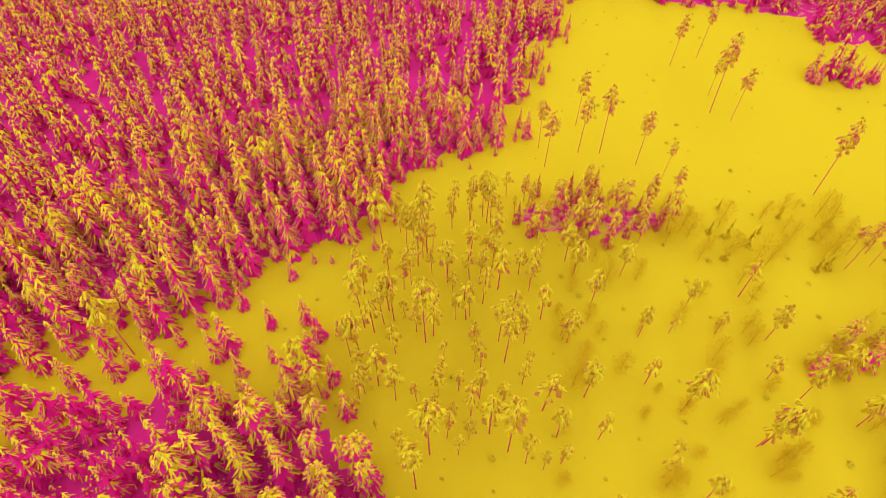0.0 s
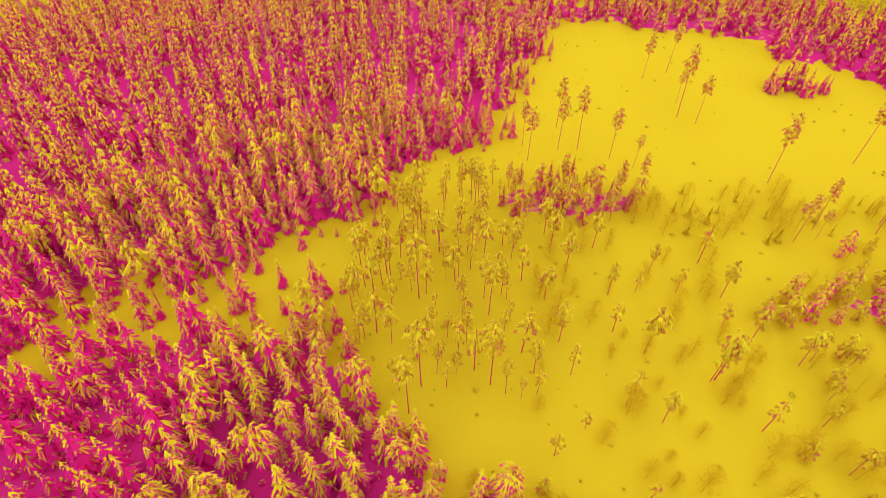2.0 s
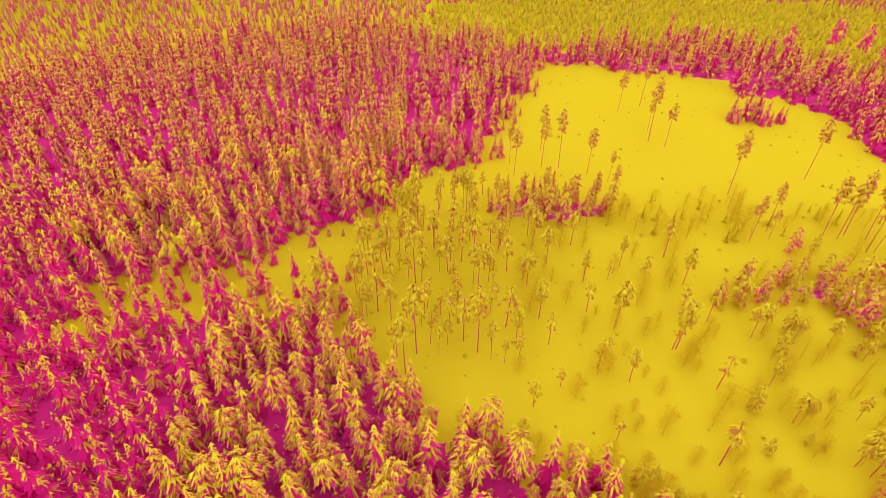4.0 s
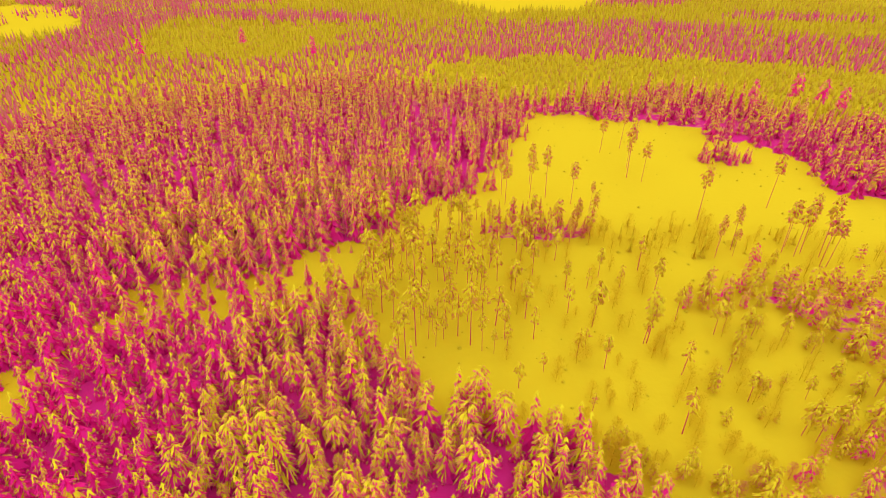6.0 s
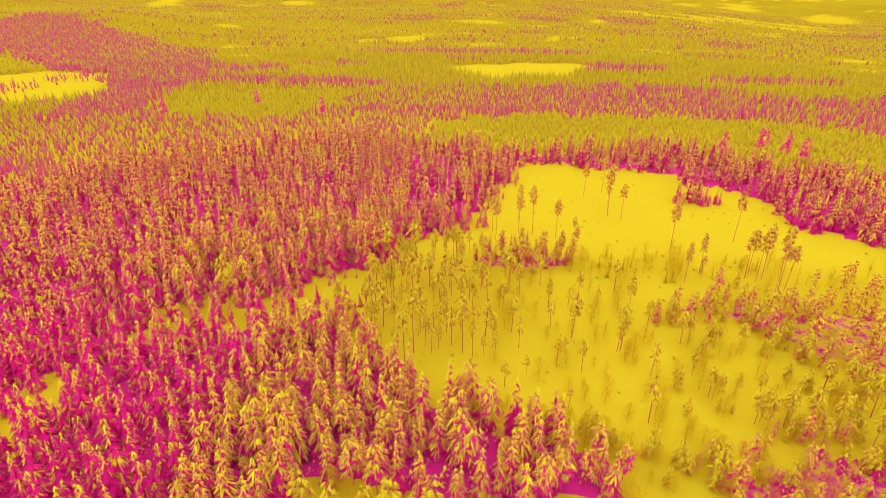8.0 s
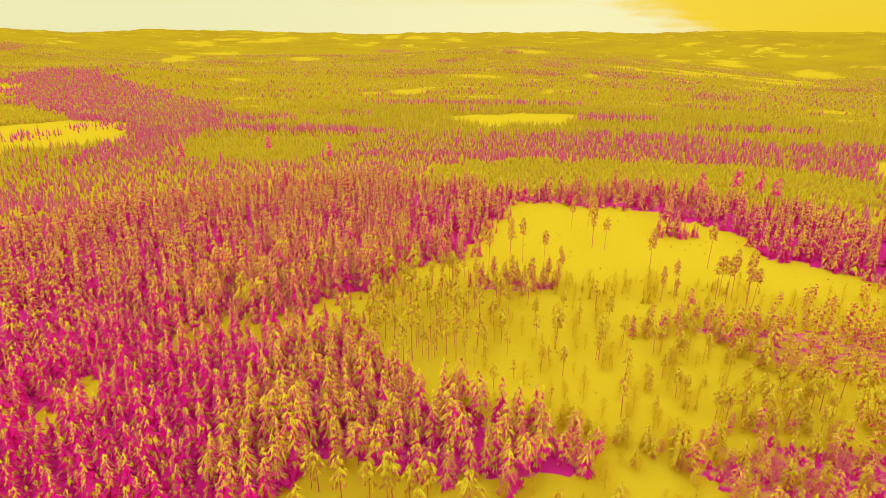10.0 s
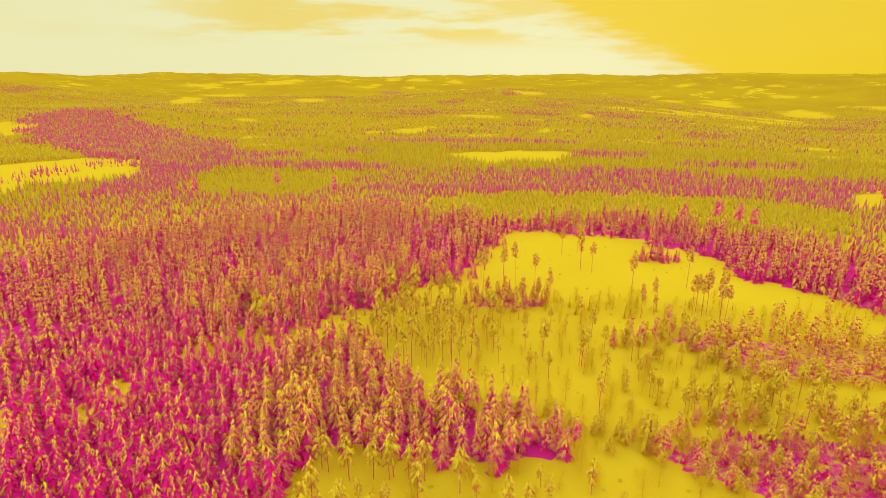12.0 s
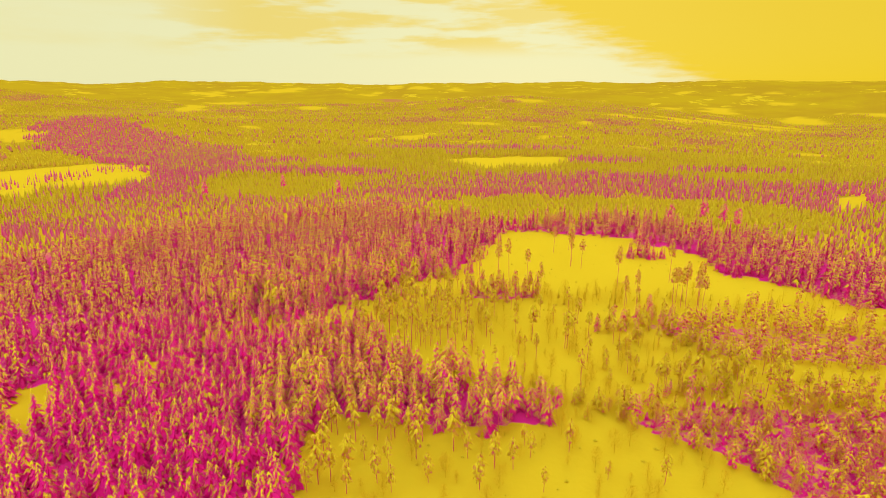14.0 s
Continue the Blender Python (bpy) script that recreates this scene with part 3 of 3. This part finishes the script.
mid_spruce = [joined(spruce(200 + k, 12.5 + 1.2 * (k % 4), 2.5 + 0.2 * (k % 3), 9, 6, 0.5 + 0.1 * k, 2, 0.12 + 0.08 * k, 4)) for k in range(8)]
far_spruce = [joined(flecked(300 + k, 11 + k % 4, 1.7, 6, 0.25 + 0.08 * k, 0.45)) for k in range(7)]
dark_spruce = [joined(flecked(320 + k, 12 + k, 1.7, 3, 0.06 + 0.04 * k, 0.35)) for k in range(5)]
young_spruce = [joined(flecked(340 + k, 3.2 + 0.6 * k, 1.2, 4, 0.5, 0.35)) for k in range(6)]
specks = [joined(speck(350 + k, 9 + k % 3, 2.1, 0.55 + 0.07 * k)) for k in range(6)]
dark_specks = [joined(speck(360 + k, 10 + k, 2.2, 0.12 + 0.05 * k)) for k in range(5)]
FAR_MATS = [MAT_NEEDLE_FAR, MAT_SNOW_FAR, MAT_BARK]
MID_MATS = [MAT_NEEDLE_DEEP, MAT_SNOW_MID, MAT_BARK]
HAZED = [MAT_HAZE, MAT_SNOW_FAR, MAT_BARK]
RIMED = [MAT_RIME, MAT_SNOW, MAT_BARK]
SHADED = [MAT_HALF, MAT_SNOW, MAT_BARK]

p = scatter(-330, 360, -120, 420, 4.3, 21)
p = p[woods_at(p[:, 0], p[:, 1]) & in_view(p) & ~isle_at(p[:, 0], p[:, 1])]
d = reach(p)
belt = (p[:, 0] > -48) & (p[:, 0] < 60) & (p[:, 1] > -24) & (p[:, 1] < 50)
mid = scatter(-330, 360, -120, 420, 5.3, 19)
mid = mid[woods_at(mid[:, 0], mid[:, 1]) & in_view(mid)]
mid = mid[(reach(mid) >= 125) & (reach(mid) < 270) & ~young_at(mid[:, 0], mid[:, 1])]
thin = np.random.RandomState(12).uniform(0, 1, len(p)) < 0.9
stand("spruce_forest", "dense snow-laden spruces around the open bog", p[(d < 125) & ~belt & thin], near_spruce, CONIFER, 31, 0.6, 1.22, 0.9)
stand("spruce_forest", "dense snow-laden spruces beyond the open bog", mid[np.random.RandomState(13).uniform(0, 1, len(mid)) < 0.88], mid_spruce, MID_MATS, 32, 0.55, 1.25, 0.45)

q = scatter(-900, 900, 60, 900, 5.0, 22)
q = q[woods_at(q[:, 0], q[:, 1]) & in_view(q) & (reach(q) < 760)]
young = young_at(q[:, 0], q[:, 1])
dim = inside(q[:, 0], q[:, 1], DARK_HILL) | (waves(q[:, 0] * 0.25, q[:, 1], 90, 41) + waves(q[:, 0] * 0.3, q[:, 1], 260, 44) * 0.5 > 0.66)
dim |= inside(q[:, 0] + 14 * waves(q[:, 0], q[:, 1], 70, 73), q[:, 1] + 14 * waves(q[:, 0], q[:, 1], 55, 74), DARK_BAND) & (np.random.RandomState(11).uniform(0, 1, len(q)) < 0.08 + 0.66 * step(q[:, 0], -40, 150))
dim |= (q[:, 0] < -110) & (q[:, 1] < 480) & (np.random.RandomState(8).uniform(0, 1, len(q)) < 0.12)
dim &= np.random.RandomState(9).uniform(0, 1, len(q)) < 0.92
pale = inside(q[:, 0], q[:, 1], PALE_FIELD) & (np.random.RandomState(10).uniform(0, 1, len(q)) < 0.7)
away = reach(q) >= 270
y = scatter(-260, 310, 210, 470, 3.6, 26)
y = y[young_at(y[:, 0], y[:, 1])]
stand("young_spruces", "young plantation of small spruces buried in snow", y, young_spruce, [MAT_DULL, MAT_SNOW_FAR], 34)
# past about this reach the stands take the more strongly hazed tones
beyond = reach(q) + np.random.RandomState(17).uniform(-60, 60, len(q)) > 430
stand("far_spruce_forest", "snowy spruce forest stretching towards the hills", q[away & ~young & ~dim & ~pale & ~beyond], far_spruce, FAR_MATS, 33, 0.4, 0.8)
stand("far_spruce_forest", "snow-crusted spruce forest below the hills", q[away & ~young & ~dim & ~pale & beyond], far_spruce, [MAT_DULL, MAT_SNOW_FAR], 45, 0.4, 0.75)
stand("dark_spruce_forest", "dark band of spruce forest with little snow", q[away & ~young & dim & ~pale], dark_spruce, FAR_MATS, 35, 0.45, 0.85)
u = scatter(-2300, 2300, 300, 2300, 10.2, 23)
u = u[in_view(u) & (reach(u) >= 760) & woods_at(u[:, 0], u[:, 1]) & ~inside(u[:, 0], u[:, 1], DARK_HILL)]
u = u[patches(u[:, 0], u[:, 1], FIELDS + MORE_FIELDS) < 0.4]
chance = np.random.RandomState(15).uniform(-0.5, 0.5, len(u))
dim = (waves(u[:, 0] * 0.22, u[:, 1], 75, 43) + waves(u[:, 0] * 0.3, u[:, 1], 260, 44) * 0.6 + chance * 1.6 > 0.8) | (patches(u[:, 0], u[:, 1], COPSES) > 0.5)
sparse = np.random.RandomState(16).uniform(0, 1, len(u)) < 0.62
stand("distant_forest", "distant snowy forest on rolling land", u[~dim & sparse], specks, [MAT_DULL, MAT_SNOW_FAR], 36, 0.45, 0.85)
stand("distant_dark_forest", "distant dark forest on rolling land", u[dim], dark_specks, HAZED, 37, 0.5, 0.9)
h = scatter(-1050, -250, 480, 1180, 6.5, 24)
h = h[inside(h[:, 0] + 22 * waves(h[:, 0], h[:, 1], 90, 75), h[:, 1] + 22 * waves(h[:, 0], h[:, 1], 70, 76), DARK_HILL)]
h = h[np.random.RandomState(19).uniform(0, 1, len(h)) < 0.92]
bare = np.random.RandomState(20).uniform(0, 1, len(h)) > 0.6 * step(h[:, 0], -600, -400)
stand("dark_hill_forest", "dark spruces covering a low hill", h[bare], [joined(flecked(330 + k, 12 + k, 2.4, 2, 0.08 + 0.05 * k, 0.4)) for k in range(5)], FAR_MATS, 38, 0.4, 0.8)
stand("far_spruce_forest", "snowy spruces on the flank of a low hill", h[~bare], far_spruce, FAR_MATS, 50, 0.5, 0.9)
o = scatter(-520, -340, 330, 560, 5.5, 28)
o = o[np.random.RandomState(4).uniform(0, 1, len(o)) < 0.4]
o = o[inside(o[:, 0], o[:, 1], WEST_FIELD) & (np.abs(o[:, 0] + 445 - (o[:, 1] - 440) * 0.3 + 12 * waves(o[:, 0], o[:, 1], 40, 61)) < 26)]
stand("field_trees", "row of spruces across a snowy field", o, dark_spruce, FAR_MATS, 46, 0.3, 0.75)
# the forest goes on behind the eye
e = scatter(-330, 350, -420, 60, 8.0, 29)
e = e[woods_at(e[:, 0], e[:, 1]) & ~inside(e[:, 0], e[:, 1], MIXED_BELT) & (~in_view(e) | (e[:, 1] < -120)) & (np.hypot(e[:, 0], e[:, 1] + 60) < 340)]
stand("spruce_forest", "snowy spruce forest around the glade", e, far_spruce, FAR_MATS, 47, 0.6, 1.2)
# undergrowth in the gaps of the nearest forest
w = scatter(-140, 150, -70, 130, 3.1, 25)
deep = woods_at(w[:, 0], w[:, 1]) & woods_at(w[:, 0] + 6, w[:, 1]) & woods_at(w[:, 0] - 6, w[:, 1]) & woods_at(w[:, 0], w[:, 1] - 6)
w = w[(deep | (inside(w[:, 0] - 2, w[:, 1] - 3, MIXED_BELT) & inside(w[:, 0], w[:, 1] + 11, MIXED_BELT))) & (reach(w) < 150)]
stand("undergrowth", "low spruce undergrowth with patches of snow", w, [joined(flecked(380 + k, 2.0 + 0.5 * k, 0.9, 7, 0.05 + 0.06 * k, 0.15)) for k in range(5)], CONIFER, 39, 0.5, 1.2)

# the belt of tall trees between the bog and the glade
b = p[belt & thin]
rng = random.Random(77)
belt_spruces, belt_pines = [], []
for x, y in b:
    (belt_spruces if rng.random() < 0.72 else belt_pines).append((x, y, rng.uniform(9.5, 16.5)))
models = [tree_thing("spruce_tree", spruce(500 + k, 14, 2.7 + 0.25 * (k % 3), 11, 8, 0.85, 4, 0.2 + 0.07 * k), "tall spruce, its drooping boughs thick with snow", "spruce tree", "spruces between bog and glade", CONIFER) for k in range(6)]
plant(models, belt_spruces, 51, 14)
models = [tree_thing("pine_tree", pine(520 + k, 13, 2.6 + 0.3 * (k % 2), 0.6, 28, 1.0, 0.35, 3, 0.4), "pine with a rounded crown bowed under heavy snow", "pine tree", "pines between bog and glade", CONIFER) for k in range(5)]
plant(models, belt_pines, 52, 14)

# the wooded knoll in the bog
k = scatter(10, 58, 84, 108, 3.7, 33)
k = k[((k[:, 0] - 33) / 21) ** 2 + ((k[:, 1] - 96) / 10) ** 2 < 1]
rng = random.Random(78)
knoll = [(x, y, rng.uniform(7, 13.5)) for x, y in k]
models = [tree_thing("pine_tree", pine(540 + k, 12, 1.9 + 0.25 * (k % 2), 0.6, 20, 0.9, 0.3, 3, 0.4), "slim pine on the knoll, snow over dark needles", "pine tree", "trees on the knoll", SHADED) for k in range(4)]
plant(models, knoll[0::2], 53, 12)
models = [tree_thing("spruce_tree", spruce(550 + k, 12, 1.9 + 0.2 * (k % 2), 10, 7, 0.75, 3, 0.15 + 0.08 * k), "slender snow-streaked spruce on the knoll", "spruce tree", "trees on the knoll", SHADED) for k in range(4)]
plant(models, knoll[1::2], 54, 12)
e = [v for v in scatter(112, 136, 155, 171, 3.6, 34) if isle_at(np.array([v[0]]), np.array([v[1]]))[0]]
models = [tree_thing("spruce_tree", spruce(556 + k, 10, 1.9, 9, 7, 0.6, 3, 0.1), "dark young spruce in a clump on the clear-cut", "spruce tree", "clump on the clear-cut", CONIFER) for k in range(3)]
plant(models, [(x, y, rng.uniform(6, 10)) for x, y in e], 55, 10)

# pines out on the bog: x, y, height
BOG_PINES = [(-19, 62, 19), (-15, 63, 15), (-13, 64, 17), (-6, 59, 22), (-10, 73, 15), (-12, 85, 15), (-10, 84, 16), (-8, 82, 15), (-7, 83, 17), (3, 95, 16), (6, 96, 16), (7, 94, 18), (8, 93, 16), (-2, 75, 14),
             (3, 66, 13), (5, 75, 13), (9, 84, 14), (8, 79, 13), (0, 65, 10), (4, 58, 11), (9, 60, 14), (10, 55, 13), (13, 61, 12), (16, 73, 12), (10, 37, 22), (5, 47, 13), (3, 39, 10), (-1, 39, 12), (13, 35, 9), (16, 34, 9)]
BOG_PINES_EAST = [(19, 40, 12), (23, 60, 12), (29, 69, 13), (25, 48, 13), (43, 46, 14), (56, 40, 15), (38, 62, 11), (37, 78, 11), (49, 69, 11), (66, 49, 12), (26, 77, 12), (25, 82, 13), (43, 30, 11), (64, 62, 12), (74, 21, 9), (73, 30, 9)]
BOG_PINES_WEST = [(-21, 55, 14), (-19, 55, 15), (-28, 48, 16), (-25, 46, 15), (-17, 47, 13), (-11, 46, 13), (-3, 47, 12), (-4, 36, 16), (0, 42, 9), (-14, 40, 5), (-65, 54, 20), (-6, 30, 16), (-17, 82, 16), (-14, 90, 15)]
models = [tree_thing("pine_tree", pine(400 + k, 16, 2.2 + 0.3 * (k % 3), 0.34 + 0.06 * (k % 3), 17, 0.9, 0.35, 3, 0.36, 5), "slender pine with a snow-laden crown on the open bog", "pine tree", "pines on the bog", RIMED) for k in range(6)]
plant(models, BOG_PINES + BOG_PINES_WEST, 5, 16)
models = [tree_thing("pine_tree", pine(420 + k, 12, 2.3 + 0.4 * (k % 2), 0.42, 17, 0.9, 0.35, 3, 0.37, 5), "stunted bog pine, crown rounded with snow", "pine tree", "stunted pines on the bog", RIMED) for k in range(4)]
plant(models, BOG_PINES_EAST, 6, 12)

BOG_WEST = [(-32, 50), (-22, 80), (-12, 92), (-4, 104), (12, 104), (22, 88), (20, 62), (12, 44), (2, 34), (-8, 34), (-20, 44)]
small = np.array([v[:2] for v in spots_in(BOG_WEST, 5.6, 6, 12, 85, 0.75) + spots_in(BOG_EAST, 11.0, 6, 12, 86, 0.6)])
stand("bog_pine_scrub", "thin scatter of small rimed pines across the bog", small, [joined(pine(430 + k, 11, 1.4 + 0.15 * k, 0.5, 9, 0.85, 0.4, 2, 0.5)) for k in range(4)], RIMED, 49, 0.6, 1.3)

# stragglers along the forest edge
g = scatter(-60, 40, 44, 215, 4.6, 30)
g = g[~woods_at(g[:, 0], g[:, 1]) & (woods_at(g[:, 0] - 6, g[:, 1]) | woods_at(g[:, 0], g[:, 1] + 6)) & ~((np.abs(g[:, 0] - 33) < 26) & (np.abs(g[:, 1] - 94) < 14))]
g = g[np.random.RandomState(18).uniform(0, 1, len(g)) < 0.7]
models = [tree_thing("spruce_tree", spruce(700 + k, 11, 1.9 + 0.2 * (k % 2), 10, 7, 1.0, 3, 0.22 + 0.1 * k), "spruce with snowy boughs at the forest edge", "spruce tree", "stragglers at the forest edge", CONIFER) for k in range(4)]
rng = random.Random(21)
plant(models, [(x, y, rng.uniform(4, 13)) for x, y in g], 15, 11)

# tall seed pines left standing on the clear-cut
SEED_PINES = [(39, 122, 22), (33, 122, 19), (48, 117, 17.5), (92, 107, 23), (80, 138, 17), (75, 142, 22), (69, 168, 18.5), (79, 173, 17), (77, 151, 14), (23, 115, 21), (22, 123, 19), (34, 135, 19), (53, 101, 14), (121, 117, 20), (89, 82, 14),
              (95, 83, 12), (115, 90, 20), (115, 84, 21), (118, 86, 19), (120, 78, 22), (122, 78, 21), (112, 86, 20), (123, 84, 20), (91, 86, 12), (96, 87, 15), (54, 112, 11)]
FOREST_PINES = [(155, 216, 22), (178, 221, 24), (190, 217, 23), (196, 210, 21), (-210, 298, 21), (-155, 338, 19), (-96, 309, 21)]
models = [tree_thing("pine_tree", pine(440 + k, 20, 2.5 + 0.35 * (k % 3), 0.34 + 0.05 * (k % 2), 20, 0.85, 0.5, 3, 0.36, 5), "tall bare-stemmed seed pine on the snowy clear-cut", "pine tree", "seed pines on the clear-cut", SHADED) for k in range(5)]
plant(models, SEED_PINES, 7, 20)
models = [tree_thing("pine_tree", pine(450 + k, 20, 3.2 + 0.4 * (k % 2), 0.5, 24, 0.3, 0.5, 4, 0.4), "tall dark pine rising above the snowy forest", "pine tree", "tall pines above the forest", CONIFER) for k in range(4)]
plant(models, FOREST_PINES, 17, 20)

# the glade
GLADE_PINES = [(-22, -18, 13), (-20, -19, 12), (-14, -22, 14), (-8, -21, 12), (-4, -21, 13), (-3, -20, 14), (5, -21, 14), (1, -21, 11), (-21, -31, 13), (-13, -36, 12), (-3, -33, 9), (14, -25, 13), (25, -32, 12), (18, -28, 8), (35, -27, 9), (21, -40, 11), (-20, -40, 13),
               (-22, -43, 10), (-17, -39, 11), (-12, -43, 9), (-10, -30, 8), (-5, -39, 10), (-1, -42, 9), (4, -29, 11), (8, -38, 9), (21, -40, 8), (30, -32, 10), (37, -40, 7), (46, -24, 9), (54, -35, 6), (17, -23, 8), (68, -36, 9), (34, -22, 7)]
models = [tree_thing("pine_tree", pine(460 + k, 12, 1.9 + 0.2 * (k % 2), 0.6, 18, 0.9, 0.3, 3, 0.42), "slim snow-covered pine at the edge of the glade", "pine tree", "pines in the glade", RIMED) for k in range(4)]
plant(models, GLADE_PINES, 8, 12)

# pines and rimed birches east of the bog
models = [tree_thing("pine_tree", pine(470 + k, 13, 2.9 + 0.4 * (k % 2), 0.88, 26, 1.0, 0.35, 3, 0.38), "broad-crowned pine heaped with snow", "pine tree", "snowy pines east of the bog", RIMED) for k in range(5)]
east = spots_in(SNOWY_PINES, 4.3, 8, 13, 61, 0.9) + spots_in(BACK_PINES, 7.5, 5, 11, 78, 0.6) + spots_in(MIXED_BELT, 4.9, 7, 13, 63, 0.8)
dark_models = [tree_thing("pine_tree", pine(670 + k, 13, 2.9 + 0.3 * (k % 2), 0.9, 26, 1.0, 0.35, 3, 0.37), "broad-crowned pine, dark needles showing through the snow", "pine tree", "snowy pines east of the bog", CONIFER) for k in range(4)]
near_east = [v for v in east if v[0] < 108]
plant(models, near_east[0::2] + spots_in(EAST_SNOW, 9.0, 5, 11, 76, 0.6) + spots_in(HEM, 4.8, 6, 11, 77, 0.65), 9, 14)
plant(dark_models, near_east[1::2], 13, 14)
heaped = [joined(pine(475 + k, 13, 3.0 + 0.4 * (k % 2), 0.88, 13, 0.9, 0.35, 2, 0.46)) for k in range(4)]
stand("snowy_pine_wood", "pines heaped with snow east of the bog", np.array([v[:2] for v in east if 108 <= v[0] < 205]), heaped, SHADED, 69, 0.4, 0.78)
models = [tree_thing("pine_tree", pine(650 + k, 13, 2.4 + 0.3 * (k % 2), 0.48, 20, 0.95, 0.4, 3, 0.38), "open-grown pine with a rounded snowy crown over a bare stem", "pine tree", "pines on the snow east of the bog", RIMED) for k in range(4)]
plant(models, [(111, 15, 14), (99, 9, 13), (121, 22, 12), (88, 11, 11), (90, 13, 12), (123, 11, 13), (126, 6, 12), (109, 23, 11), (129, 27, 13)] + spots_in(SPARSE_PINES, 7.0, 7, 12.5, 62, 0.8), 16, 13)
FROSTED, BARE = [MAT_FROST, None, MAT_FROST], [MAT_TWIG, None, MAT_BARK]
models = [tree_thing("birch_tree", birch(480 + k, 9, 2.3 + 0.3 * (k % 3), 480), "leafless birch with rime on every twig", "birch tree", "rimed birches", FROSTED) for k in range(6)]
rimed = spots_in(THICKET, 5.6, 4, 10, 64, 0.8) + spots_in(BOG_EAST, 6.8, 4, 9.5, 65, 0.65) + spots_in(GLADE, 6.5, 3.5, 9, 68, 0.6) + spots_in(HEM, 4.2, 4, 9, 74, 0.7) + spots_in(EAST_SNOW, 6.0, 4, 9, 75, 0.65)
plant(models, [v for v in rimed if v[0] < 170], 10, 9)
scrub = spots_in(SNOWY_PINES, 7.0, 4, 9, 67, 0.5) + spots_in(MIXED_BELT, 5.2, 5, 9, 73, 0.6) + spots_in(BACK_PINES, 5.5, 4, 9, 79, 0.6) + spots_in(SPARSE_PINES, 7.0, 3, 7, 80, 0.5)
stand("birch_scrub", "rimed birches among the pines east of the bog", np.array([v[:2] for v in scrub]), [joined(birch(485 + k, 9, 2.2, 200), (0, 0, 0)) for k in range(4)], [MAT_FROST], 48, 0.5, 1.0)
models = [tree_thing("bare_birch_tree", birch(580 + k, 9, 2.2 + 0.3 * (k % 3), 480), "leafless birch with brownish twigs in the mixed wood", "birch tree", "birches in the mixed wood", BARE) for k in range(5)]
brown = spots_in(MIXED_BELT, 6.5, 5, 9, 66, 0.7)
plant(models, [v for v in brown if v[0] < 150], 12, 9)
# saplings
models = [tree_thing("spruce_sapling", spruce(490 + k, 8, 1.4, 8, 6, 0.85, 2, 0.3), "young spruce furred with rime", "spruce sapling", "spruce saplings", [MAT_FROST, MAT_SNOW, MAT_BARK]) for k in range(4)]
plant(models, spots_in(THICKET, 7.5, 4, 8, 72, 0.6), 11, 8)
models = [tree_thing("spruce_tree", spruce(495 + k, 12, 2.0 + 0.2 * (k % 2), 10, 7, 0.85, 3, 0.12 + 0.05 * k), "slim spruce standing alone on the snowy strip", "spruce tree", "spruces on the snowy strip", CONIFER) for k in range(4)]
plant(models, spots_in(STRIP, 5.4, 8, 16, 71, 0.7), 14, 12)

# heather and stumps poking through the snow of the bog
t = scatter(-40, 180, -60, 210, 6.5, 27)
t = t[~woods_at(t[:, 0], t[:, 1]) & (np.random.RandomState(3).uniform(0, 1, len(t)) < 0.35)]
stand("bog_shrubs", "low heather and stumps poking through the snow", t, [joined(flecked(390 + k, 0.5 + 0.15 * k, 0.5, 4, 0.6, 0.3)) for k in range(4)], [MAT_FROST, MAT_SNOW_FAR], 40, 0.4, 1.2)
